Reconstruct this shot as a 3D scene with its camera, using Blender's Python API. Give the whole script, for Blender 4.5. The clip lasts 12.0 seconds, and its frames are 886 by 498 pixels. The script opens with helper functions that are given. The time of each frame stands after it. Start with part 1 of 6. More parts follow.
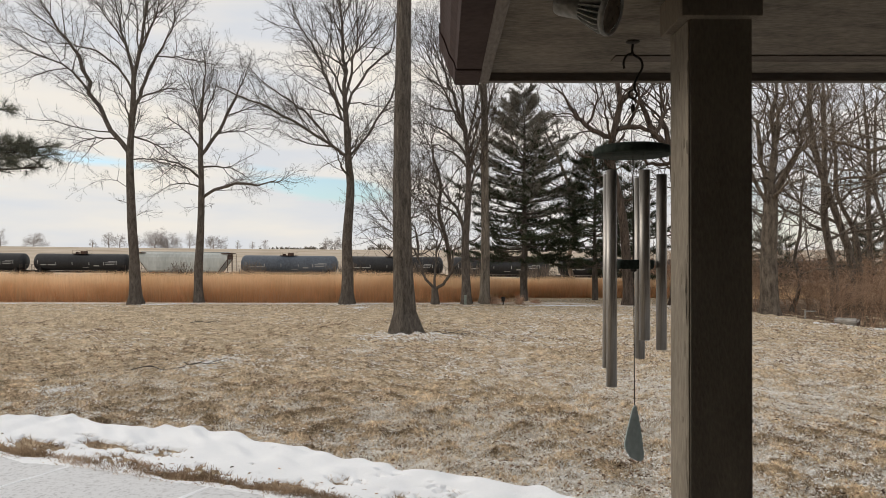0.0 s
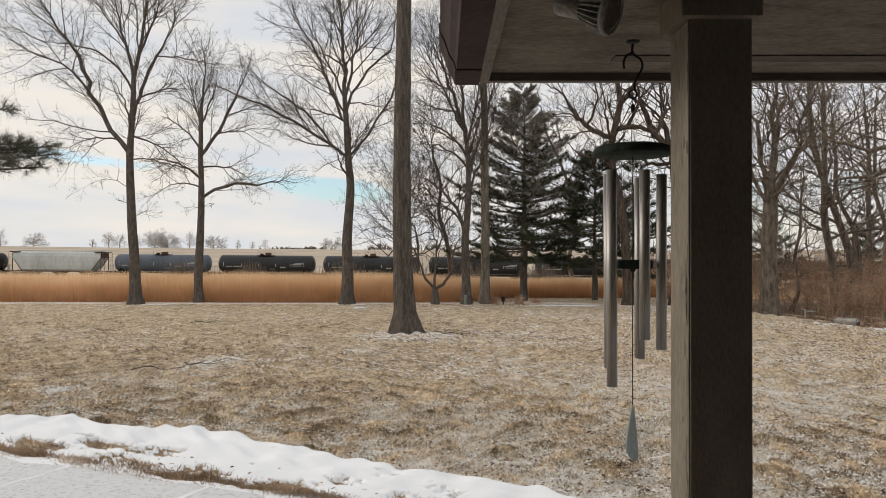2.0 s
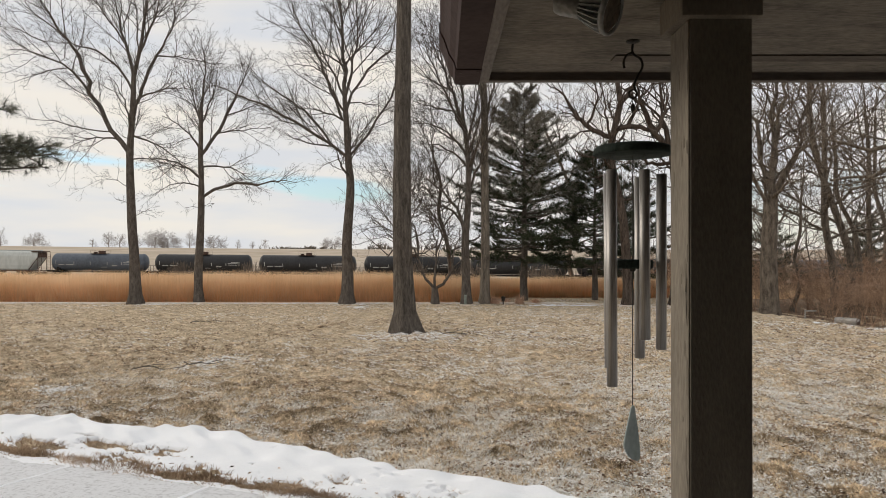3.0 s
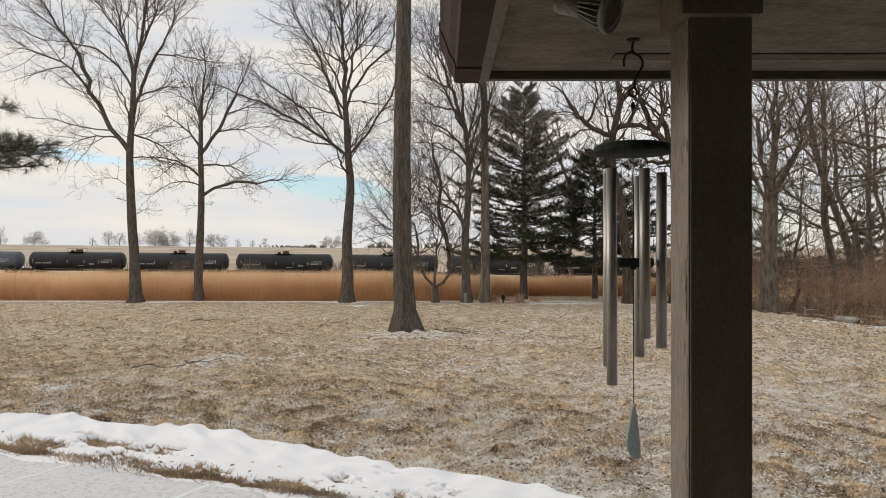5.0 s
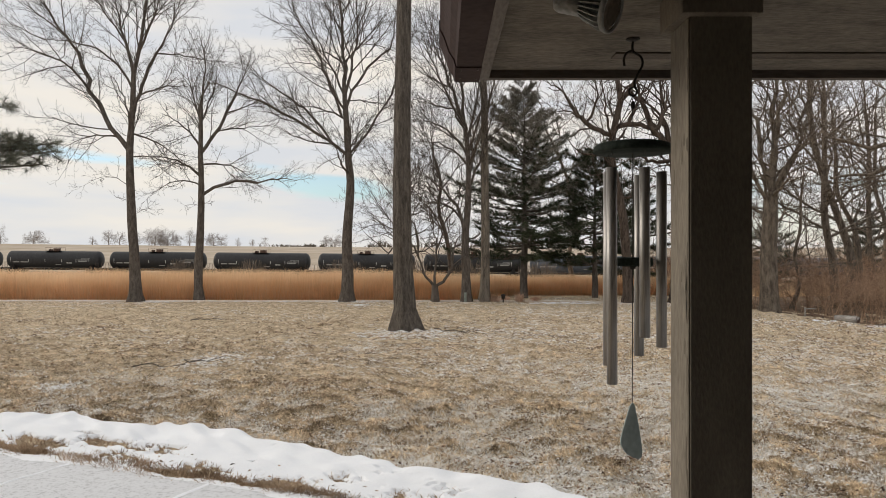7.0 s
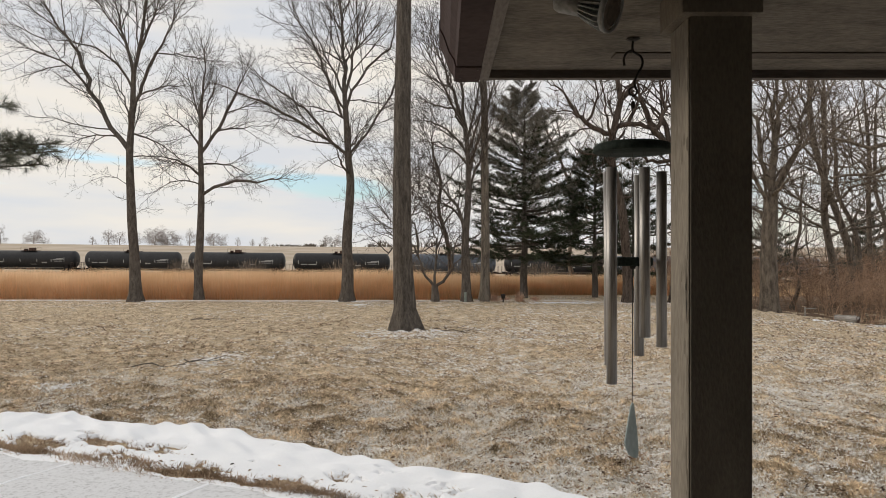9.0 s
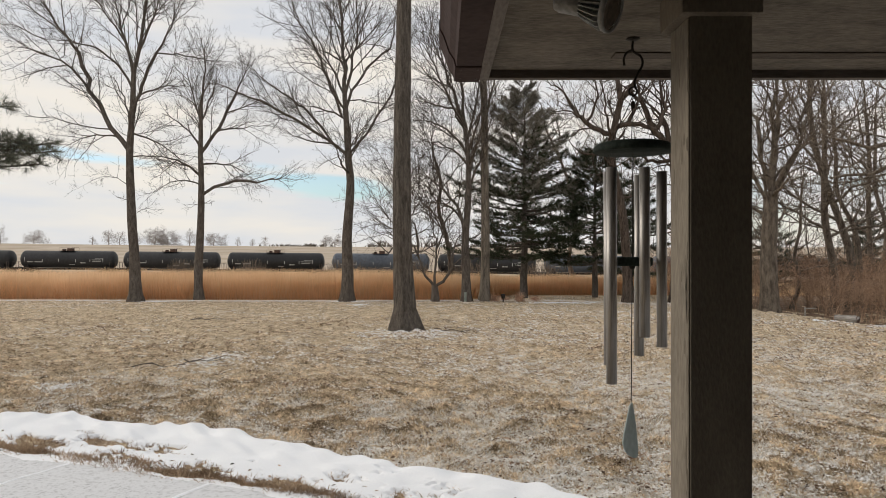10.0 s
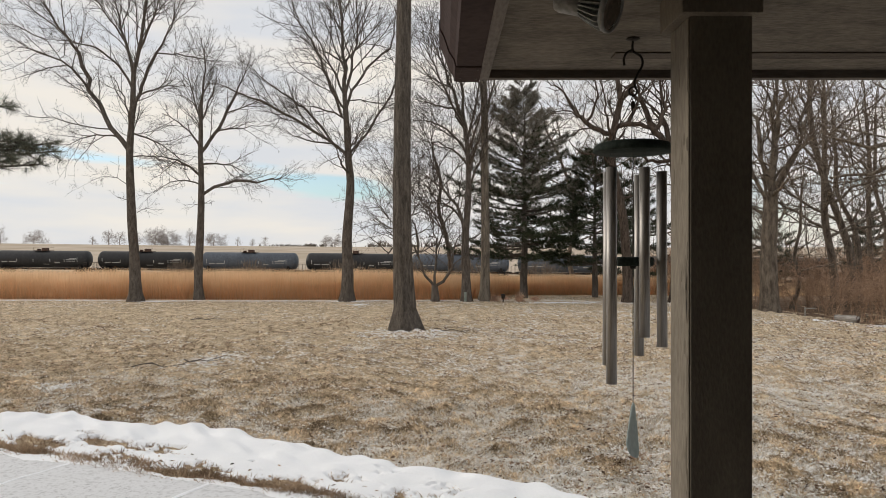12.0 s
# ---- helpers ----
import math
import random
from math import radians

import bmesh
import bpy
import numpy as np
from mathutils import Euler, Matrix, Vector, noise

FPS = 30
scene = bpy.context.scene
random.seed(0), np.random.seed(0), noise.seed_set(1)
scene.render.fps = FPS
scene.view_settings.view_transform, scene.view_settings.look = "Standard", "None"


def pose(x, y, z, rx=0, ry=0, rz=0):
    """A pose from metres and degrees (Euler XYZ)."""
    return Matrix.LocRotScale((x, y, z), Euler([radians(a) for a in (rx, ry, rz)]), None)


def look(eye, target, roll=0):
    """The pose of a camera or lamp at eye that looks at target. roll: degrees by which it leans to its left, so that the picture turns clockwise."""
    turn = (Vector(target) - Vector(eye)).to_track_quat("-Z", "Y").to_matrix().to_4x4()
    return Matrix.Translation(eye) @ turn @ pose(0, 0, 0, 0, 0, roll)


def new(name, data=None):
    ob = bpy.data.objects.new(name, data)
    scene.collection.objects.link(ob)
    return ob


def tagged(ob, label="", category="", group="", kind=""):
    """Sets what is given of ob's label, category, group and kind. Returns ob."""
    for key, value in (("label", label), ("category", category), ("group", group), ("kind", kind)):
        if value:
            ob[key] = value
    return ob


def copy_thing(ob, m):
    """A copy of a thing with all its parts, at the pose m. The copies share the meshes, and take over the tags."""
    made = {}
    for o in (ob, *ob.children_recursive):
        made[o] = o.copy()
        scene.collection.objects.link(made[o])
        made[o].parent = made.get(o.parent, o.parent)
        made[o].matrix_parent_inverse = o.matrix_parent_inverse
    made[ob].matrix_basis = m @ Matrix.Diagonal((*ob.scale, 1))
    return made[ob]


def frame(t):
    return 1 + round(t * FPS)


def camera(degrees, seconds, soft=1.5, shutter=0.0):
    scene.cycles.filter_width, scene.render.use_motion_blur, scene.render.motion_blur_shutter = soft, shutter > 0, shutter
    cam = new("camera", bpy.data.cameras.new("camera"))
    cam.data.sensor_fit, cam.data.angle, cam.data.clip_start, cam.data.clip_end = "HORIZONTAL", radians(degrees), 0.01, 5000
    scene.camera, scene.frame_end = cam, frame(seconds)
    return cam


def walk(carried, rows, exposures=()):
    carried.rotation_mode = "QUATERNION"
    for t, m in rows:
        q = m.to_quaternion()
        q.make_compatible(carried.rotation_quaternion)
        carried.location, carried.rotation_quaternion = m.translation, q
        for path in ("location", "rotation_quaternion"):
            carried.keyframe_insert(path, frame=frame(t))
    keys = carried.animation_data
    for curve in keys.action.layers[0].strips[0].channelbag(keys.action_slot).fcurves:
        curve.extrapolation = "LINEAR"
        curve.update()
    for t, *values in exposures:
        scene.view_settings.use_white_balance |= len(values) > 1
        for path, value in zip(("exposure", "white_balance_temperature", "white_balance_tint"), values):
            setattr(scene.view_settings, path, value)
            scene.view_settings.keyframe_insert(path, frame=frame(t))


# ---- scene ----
EYE = Vector((0.0, 0.0, 1.6))
cam = camera(60, 12.0, soft=0.5)


def aim(up):
    """The camera's pose with a tilt of up degrees."""
    return look(EYE, EYE + Vector((0, 10, 10 * math.tan(radians(up)))))


walk(cam, [(0, aim(0.295)), (2.0, aim(0.29)), (3.2, aim(0.262)), (5.0, aim(0.165)), (5.6, aim(0.125)),
           (7.0, aim(0.105)), (9.0, aim(0.09)), (12.0, aim(0.084))], exposures=[(0, 0.0), (12.0, 0.0)])

# ---------------------------------------------------------------- daylight
SUN_UP, SUN_TURN = radians(24), radians(285)


def make_world():
    world = bpy.data.worlds.new("sky")
    scene.world = world
    world.use_nodes = True
    nt = world.node_tree
    nt.nodes.clear()
    out = nt.nodes.new("ShaderNodeOutputWorld")
    bg = nt.nodes.new("ShaderNodeBackground")
    sky = nt.nodes.new("ShaderNodeTexSky")
    sky.sky_type, sky.sun_disc = "NISHITA", False
    sky.sun_elevation, sky.sun_rotation = SUN_UP, SUN_TURN
    sky.air_density, sky.dust_density = 1.0, 0.6
    dim = nt.nodes.new("ShaderNodeMix")
    dim.data_type, dim.blend_type = "RGBA", "MULTIPLY"
    dim.inputs[0].default_value = 1.0
    dim.inputs[7].default_value = (0.117, 0.133, 0.150, 1)
    nt.links.new(sky.outputs[0], dim.inputs[6])
    co = nt.nodes.new("ShaderNodeTexCoord")
    # stretched cloud sheets
    mp = nt.nodes.new("ShaderNodeMapping")
    mp.inputs["Scale"].default_value = (1.6, 1.6, 11.0)
    mp.inputs["Location"].default_value = (0.35, 0.2, 0.55)
    mp.inputs["Rotation"].default_value = (radians(3), radians(4), 0)
    nt.links.new(co.outputs["Generated"], mp.inputs[0])
    n1 = nt.nodes.new("ShaderNodeTexNoise")
    n1.inputs["Scale"].default_value = 1.35
    n1.inputs["Detail"].default_value = 7
    n1.inputs["Roughness"].default_value = 0.55
    nt.links.new(mp.outputs[0], n1.inputs[0])
    cover = nt.nodes.new("ShaderNodeValToRGB")
    cover.color_ramp.elements[0].position = 0.39
    cover.color_ramp.elements[0].color = (0.10, 0.10, 0.10, 1)
    cover.color_ramp.elements[1].position = 0.51
    cover.color_ramp.elements[1].color = (0.97, 0.97, 0.97, 1)
    # the deck thins out low over the horizon
    sep = nt.nodes.new("ShaderNodeSeparateXYZ")
    nt.links.new(co.outputs["Generated"], sep.inputs[0])
    low = nt.nodes.new("ShaderNodeValToRGB")
    for e, (at, v) in zip((low.color_ramp.elements[0], low.color_ramp.elements[1], low.color_ramp.elements.new(0.068), low.color_ramp.elements.new(0.12)),
                          ((0.0, 0.14), (0.35, 0.19), (0.068, 0.05), (0.12, 0.15))):
        e.position, e.color = at, (v, v, v, 1)
    nt.links.new(sep.outputs[2], low.inputs[0])
    thin = nt.nodes.new("ShaderNodeMath")
    thin.operation = "ADD"
    nt.links.new(n1.outputs[0], thin.inputs[0])
    nt.links.new(low.outputs[0], thin.inputs[1])
    # two long breaks in the deck
    last = thin.outputs[0]
    for at, size, roll in (((-0.16, 0.98, 0.084), (0.19, 1.0, 0.030), 9), ((-0.42, 0.90, 0.112), (0.14, 1.0, 0.014), 5)):
        place = nt.nodes.new("ShaderNodeMapping")
        place.vector_type = "TEXTURE"
        place.inputs["Location"].default_value, place.inputs["Scale"].default_value = at, size
        place.inputs["Rotation"].default_value = (0, radians(roll), 0)
        nt.links.new(co.outputs["Generated"], place.inputs[0])
        far = nt.nodes.new("ShaderNodeVectorMath")
        far.operation = "LENGTH"
        nt.links.new(place.outputs[0], far.inputs[0])
        fade = nt.nodes.new("ShaderNodeMapRange")
        fade.interpolation_type = "SMOOTHSTEP"
        fade.inputs[1].default_value, fade.inputs[2].default_value = 0.2, 1.15
        fade.inputs[3].default_value, fade.inputs[4].default_value = -0.24, 0.0
        nt.links.new(far.outputs["Value"], fade.inputs[0])
        gap = nt.nodes.new("ShaderNodeMath")
        gap.operation = "ADD"
        nt.links.new(last, gap.inputs[0])
        nt.links.new(fade.outputs[0], gap.inputs[1])
        last = gap.outputs[0]
    nt.links.new(last, cover.inputs[0])
    # cloud colour: warm cream and cool grey folds
    mp2 = nt.nodes.new("ShaderNodeMapping")
    mp2.inputs["Scale"].default_value = (1.5, 1.5, 9.0)
    mp2.inputs["Location"].default_value = (2.1, 0.4, 0.9)
    nt.links.new(co.outputs["Generated"], mp2.inputs[0])
    n2 = nt.nodes.new("ShaderNodeTexNoise")
    n2.inputs["Scale"].default_value = 2.3
    n2.inputs["Detail"].default_value = 5
    nt.links.new(mp2.outputs[0], n2.inputs[0])
    tone = nt.nodes.new("ShaderNodeValToRGB")
    tone.color_ramp.elements[0].position = 0.44
    tone.color_ramp.elements[0].color = (0.725, 0.737, 0.765, 1)
    tone.color_ramp.elements[1].position = 0.70
    tone.color_ramp.elements[1].color = (0.90, 0.84, 0.755, 1)
    # warmer at middle height, cooler low down and overhead
    band = nt.nodes.new("ShaderNodeValToRGB")
    while len(band.color_ramp.elements) < 5:
        band.color_ramp.elements.new(0.5)
    for e, (at, v) in zip(band.color_ramp.elements, ((0.0, 0.0), (0.06, 0.02), (0.11, 0.26), (0.17, 0.18), (0.30, 0.04))):
        e.position, e.color = at, (v, v, v, 1)
    nt.links.new(sep.outputs[2], band.inputs[0])
    warm = nt.nodes.new("ShaderNodeMath")
    warm.operation = "ADD"
    nt.links.new(n2.outputs[0], warm.inputs[0])
    west = nt.nodes.new("ShaderNodeMapRange")
    west.interpolation_type = "SMOOTHSTEP"
    west.inputs[1].default_value, west.inputs[2].default_value = -0.20, -0.42
    nt.links.new(sep.outputs[0], west.inputs[0])
    part_warm = nt.nodes.new("ShaderNodeMath")
    part_warm.operation = "MULTIPLY"
    nt.links.new(band.outputs[0], part_warm.inputs[0])
    nt.links.new(west.outputs[0], part_warm.inputs[1])
    nt.links.new(part_warm.outputs[0], warm.inputs[1])
    nt.links.new(warm.outputs[0], tone.inputs[0])
    mix = nt.nodes.new("ShaderNodeMix")
    mix.data_type = "RGBA"
    nt.links.new(cover.outputs[0], mix.inputs[0])
    nt.links.new(dim.outputs[2], mix.inputs[6])
    nt.links.new(tone.outputs[0], mix.inputs[7])
    nt.links.new(mix.outputs[2], bg.inputs[0])
    bg.inputs[1].default_value = 1.0
    nt.links.new(bg.outputs[0], out.inputs[0])


make_world()
sun = new("sun", bpy.data.lights.new("sun", "SUN"))
sun.data.energy, sun.data.angle, sun.data.color = 1.4, radians(20), (1.0, 0.90, 0.77)
way = Vector((math.sin(SUN_TURN) * math.cos(SUN_UP), math.cos(SUN_TURN) * math.cos(SUN_UP), math.sin(SUN_UP)))
sun.matrix_world = look(way * 50, (0, 0, 0))


# ---------------------------------------------------------------- materials
def surface(name, c1, c2, scale=8.0, rough=0.8, bump=0.3, fine=60.0, metal=0.0, stretch=(1, 1, 1), spread=0.25,
            island=0.0, piece=0.0, spec=0.3, coords="Object", dist=0.01):
    """A two-scale noise material between two colours with grain relief. island, piece: brightness spread by mesh island or by object."""
    m = bpy.data.materials.new(name)
    m.use_nodes = True
    nt = m.node_tree
    b = nt.nodes["Principled BSDF"]
    b.inputs["Roughness"].default_value, b.inputs["Metallic"].default_value = rough, metal
    b.inputs["Specular IOR Level"].default_value = spec
    co = nt.nodes.new("ShaderNodeTexCoord")
    mp = nt.nodes.new("ShaderNodeMapping")
    mp.inputs["Scale"].default_value = stretch
    nt.links.new(co.outputs[coords], mp.inputs[0])
    big = nt.nodes.new("ShaderNodeTexNoise")
    big.inputs["Scale"].default_value, big.inputs["Detail"].default_value = scale, 6
    small = nt.nodes.new("ShaderNodeTexNoise")
    small.inputs["Scale"].default_value, small.inputs["Detail"].default_value = fine, 4
    for n in (big, small):
        nt.links.new(mp.outputs[0], n.inputs[0])
    add = nt.nodes.new("ShaderNodeMath")
    add.operation = "MULTIPLY_ADD"
    add.inputs[1].default_value, add.inputs[2].default_value = 0.45, 0.0
    nt.links.new(small.outputs[0], add.inputs[0])
    tot = nt.nodes.new("ShaderNodeMath")
    tot.operation = "MULTIPLY_ADD"
    tot.inputs[1].default_value = 0.55
    nt.links.new(big.outputs[0], tot.inputs[0])
    nt.links.new(add.outputs[0], tot.inputs[2])
    ramp = nt.nodes.new("ShaderNodeValToRGB")
    ramp.color_ramp.elements[0].position, ramp.color_ramp.elements[1].position = 0.5 - spread / 2, 0.5 + spread / 2
    ramp.color_ramp.elements[0].color, ramp.color_ramp.elements[1].color = (*c1, 1), (*c2, 1)
    nt.links.new(tot.outputs[0], ramp.inputs[0])
    last = ramp.outputs[0]
    if island or piece:
        rnd = nt.nodes.new("ShaderNodeNewGeometry" if island else "ShaderNodeObjectInfo")
        rng = nt.nodes.new("ShaderNodeMapRange")
        amount = island or piece
        rng.inputs[3].default_value, rng.inputs[4].default_value = 1 - amount, 1 + amount
        nt.links.new(rnd.outputs["Random Per Island" if island else "Random"], rng.inputs[0])
        mul = nt.nodes.new("ShaderNodeVectorMath")
        mul.operation = "SCALE"
        nt.links.new(last, mul.inputs[0])
        nt.links.new(rng.outputs[0], mul.inputs["Scale"])
        last = mul.outputs[0]
    nt.links.new(last, b.inputs["Base Color"])
    if bump:
        bp = nt.nodes.new("ShaderNodeBump")
        bp.inputs["Strength"].default_value, bp.inputs["Distance"].default_value = bump, dist
        nt.links.new(tot.outputs[0], bp.inputs["Height"])
        nt.links.new(bp.outputs[0], b.inputs["Normal"])
    return m


BARK = surface("bark", (0.068, 0.058, 0.050), (0.182, 0.157, 0.136), 7, 0.95, 1.0, 34, stretch=(2.4, 2.4, 0.8), dist=0.04, spec=0.1)
BARK_OLD = surface("ridged_bark", (0.060, 0.052, 0.045), (0.185, 0.160, 0.137), 7, 0.95, 1.0, 42, stretch=(3.2, 3.2, 0.6), dist=0.06, spec=0.1)
OAK_BARK = surface("flaking_oak_bark", (0.075, 0.061, 0.049), (0.27, 0.228, 0.185), 4, 0.95, 1.0, 30, stretch=(3.0, 3.0, 1.0), dist=0.06, spec=0.1)
BARK_DARK = surface("dark_oak_bark", (0.046, 0.035, 0.029), (0.15, 0.118, 0.096), 5, 0.95, 1.0, 26, stretch=(3, 3, 0.55), dist=0.04, spec=0.1)
BARK_GREY = surface("grey_bark", (0.078, 0.067, 0.055), (0.26, 0.225, 0.185), 5, 0.95, 0.9, 26, stretch=(3, 3, 0.55), dist=0.04, spec=0.1)
# distance haze over the far ridge is mixed into this pale colour
HAZED_TWIG = surface("hazed_ridge_twigs", (0.28, 0.25, 0.235), (0.42, 0.378, 0.352), 0.1, 0.9, 0, 1, spec=0.1)
WOOD_TWIG = surface("woodland_twigs", (0.095, 0.075, 0.060), (0.20, 0.162, 0.130), 2, 0.9, 0, 10, island=0.3, spec=0.1)
TWIG = surface("twig_bark", (0.050, 0.043, 0.037), (0.102, 0.087, 0.074), 3, 0.9, 0, 20, island=0.25, spec=0.1)
BRUSH = surface("brush_twigs", (0.25, 0.162, 0.108), (0.47, 0.325, 0.228), 0.6, 0.9, 0, 6, island=0.4, spec=0.1)
NEEDLE = surface("pine_needles", (0.026, 0.038, 0.020), (0.074, 0.090, 0.050), 0.9, 0.7, 0, 8, island=0.35, spec=0.2)
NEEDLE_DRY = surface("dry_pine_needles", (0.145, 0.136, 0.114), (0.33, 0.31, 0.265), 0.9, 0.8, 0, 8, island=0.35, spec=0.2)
NEEDLE_BLUE = surface("blue_pine_needles", (0.098, 0.105, 0.081), (0.245, 0.248, 0.198), 2, 0.7, 0, 8, island=0.35, spec=0.2)
PRAIRIE = surface("tall_dry_grass", (0.74, 0.52, 0.31), (0.89, 0.69, 0.47), 0.35, 0.9, 0, 2.5, island=0.10, spec=0.1)
RUSSET = surface("russet_grass_leaves", (0.79, 0.50, 0.265), (0.92, 0.645, 0.39), 0.5, 0.9, 0, 3.0, island=0.12, spec=0.1)
LAWN_BLADE = surface("dead_turf_blades", (0.32, 0.243, 0.155), (0.97, 0.81, 0.595), 3.4, 0.9, 0, 14, island=0.38, spread=0.11, spec=0.1)
BROWN_BLADE = surface("brown_turf_blades", (0.17, 0.130, 0.085), (0.60, 0.475, 0.34), 3.4, 0.9, 0, 14, island=0.45, spread=0.13, spec=0.1)
FROST_BLADE = surface("frosted_turf_blades", (0.76, 0.735, 0.69), (0.95, 0.935, 0.90), 1.1, 0.9, 0, 7, island=0.2, spec=0.1)
TUFT = surface("brown_tuft_blades", (0.20, 0.138, 0.092), (0.50, 0.37, 0.255), 1.5, 0.9, 0, 9, island=0.4, spec=0.1)
LEAF = surface("fallen_leaves", (0.055, 0.032, 0.021), (0.50, 0.36, 0.25), 14, 0.8, 0, 60, island=0.6, spec=0.2)
LITTER = surface("leaf_litter", (0.085, 0.058, 0.040), (0.27, 0.19, 0.13), 3.0, 0.95, 1.0, 22, dist=0.05, spec=0.1)
PALE_GRASS = surface("pale_ornamental_grass", (0.42, 0.27, 0.19), (0.72, 0.53, 0.40), 2, 0.9, 0, 9, island=0.3, spec=0.1)
SNOW = surface("snow", (0.85, 0.87, 0.90), (0.92, 0.935, 0.955), 3, 0.7, 0.6, 70, spec=0.3, dist=0.02)
FLECK = surface("snow_fleck", (0.74, 0.73, 0.71), (0.90, 0.89, 0.87), 9, 0.7, 0.2, 60, island=0.1)
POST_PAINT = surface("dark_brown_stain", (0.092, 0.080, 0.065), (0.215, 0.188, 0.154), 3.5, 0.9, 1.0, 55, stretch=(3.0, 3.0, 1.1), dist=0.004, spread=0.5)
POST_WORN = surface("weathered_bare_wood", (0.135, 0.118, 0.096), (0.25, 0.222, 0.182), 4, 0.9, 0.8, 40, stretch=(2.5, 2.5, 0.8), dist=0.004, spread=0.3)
SOFFIT_PAINT = surface("rough_sawn_taupe_paint", (0.080, 0.070, 0.056), (0.205, 0.178, 0.146), 5.0, 0.9, 1.0, 38, stretch=(1.0, 2.2, 1), dist=0.006, spread=0.3)
TRIM_PAINT = surface("taupe_trim_paint", (0.09, 0.078, 0.068), (0.19, 0.166, 0.146), 3, 0.75, 0.5, 40, stretch=(3, 0.6, 3), dist=0.003)
GUTTER_PAINT = surface("brown_enamel", (0.044, 0.031, 0.030), (0.068, 0.049, 0.047), 4, 0.75, 0.1, 50, spec=0.06)
STRIP = surface("soffit_strip_paint", (0.060, 0.049, 0.040), (0.125, 0.103, 0.086), 4, 0.85, 0.6, 40, stretch=(0.7, 4, 3))
DARK_TRIM = surface("dark_brown_trim", (0.085, 0.071, 0.063), (0.145, 0.123, 0.11), 4, 0.7, 0.4, 40, stretch=(0.6, 3, 3))
TUBE_METAL = surface("brushed_aluminium", (0.27, 0.258, 0.248), (0.46, 0.445, 0.43), 9, 0.46, 0.15, 80, metal=0.7, stretch=(9, 9, 0.25), dist=0.001)
DISC_GREEN = surface("dark_green_composite", (0.014, 0.021, 0.018), (0.034, 0.046, 0.040), 25, 0.85, 0.4, 120, dist=0.002, spec=0.15)
SAIL_GREEN = surface("patina_sail", (0.34, 0.43, 0.445), (0.48, 0.575, 0.59), 14, 0.5, 0.2, 60, metal=0.0, dist=0.001)
IRON = surface("black_iron", (0.015, 0.014, 0.013), (0.05, 0.045, 0.04), 30, 0.6, 0.4, 120, metal=0.4, dist=0.001)
CORD = surface("dark_cord", (0.03, 0.028, 0.025), (0.06, 0.055, 0.05), 60, 0.9, 0.2, 200)
LAMP_GREY = surface("grey_cast_metal", (0.16, 0.16, 0.155), (0.28, 0.28, 0.27), 20, 0.5, 0.2, 80, metal=0.3)
LAMP_FIN = surface("lamp_fins", (0.24, 0.25, 0.24), (0.42, 0.43, 0.42), 20, 0.55, 0.2, 80, metal=0.2)
LAMP_FACE = surface("smoked_lens", (0.05, 0.038, 0.03), (0.09, 0.07, 0.055), 20, 0.25, 0.1, 80)
TANK_BLACK = surface("black_tank_paint", (0.012, 0.0125, 0.014), (0.028, 0.028, 0.03), 0.35, 0.5, 0.1, 3.5, piece=0.25, spec=0.4)
TANK_BLUE = surface("blue_grey_tank_paint", (0.055, 0.066, 0.084), (0.10, 0.115, 0.14), 0.35, 0.5, 0.1, 3.5, piece=0.2, spec=0.4)
HOPPER_GREY = surface("hopper_grey_paint", (0.40, 0.42, 0.40), (0.55, 0.57, 0.545), 0.4, 0.6, 0.1, 3, stretch=(1, 1, 0.3))
RUST = surface("rusty_steel", (0.045, 0.028, 0.022), (0.13, 0.08, 0.06), 1.2, 0.85, 0.3, 9)
UNDERFRAME = surface("grimy_underframe", (0.012, 0.011, 0.010), (0.035, 0.03, 0.027), 1.5, 0.85, 0.3, 9)
MARKING = surface("white_marking", (0.32, 0.32, 0.31), (0.48, 0.48, 0.46), 4, 0.7, 0, 20)
RAIL = surface("worn_rail_steel", (0.10, 0.075, 0.06), (0.22, 0.18, 0.15), 2, 0.5, 0.2, 20, metal=0.6)
# dark, so the unseen walls bounce little light under the porch
UNSEEN_WALL = surface("unseen_wall_paint", (0.045, 0.038, 0.032), (0.075, 0.064, 0.055), 2, 0.8, 0.4, 30, stretch=(0.4, 0.4, 6))
SHINGLE = surface("asphalt_shingle", (0.05, 0.045, 0.04), (0.11, 0.10, 0.09), 4, 0.95, 0.6, 40)
LOG_BARK = surface("pale_log_bark", (0.20, 0.18, 0.16), (0.42, 0.40, 0.37), 6, 0.9, 0.6, 25, stretch=(0.6, 3, 3))
STEEL_POST = surface("galvanised_steel", (0.20, 0.23, 0.20), (0.33, 0.36, 0.32), 12, 0.6, 0.2, 60, metal=0.3)
GREEN_BOX = surface("dark_green_plastic", (0.018, 0.026, 0.020), (0.035, 0.045, 0.036), 12, 0.5, 0.1, 60)


def let_light_through(m, share):
    """Thin dry blades pass some light."""
    nt = m.node_tree
    b = nt.nodes["Principled BSDF"]
    out = [n for n in nt.nodes if n.type == "OUTPUT_MATERIAL"][0]
    tr = nt.nodes.new("ShaderNodeBsdfTranslucent")
    nt.links.new(b.inputs["Base Color"].links[0].from_socket, tr.inputs[0])
    mix = nt.nodes.new("ShaderNodeMixShader")
    mix.inputs[0].default_value = share
    nt.links.new(b.outputs[0], mix.inputs[1])
    nt.links.new(tr.outputs[0], mix.inputs[2])
    nt.links.new(mix.outputs[0], out.inputs[0])


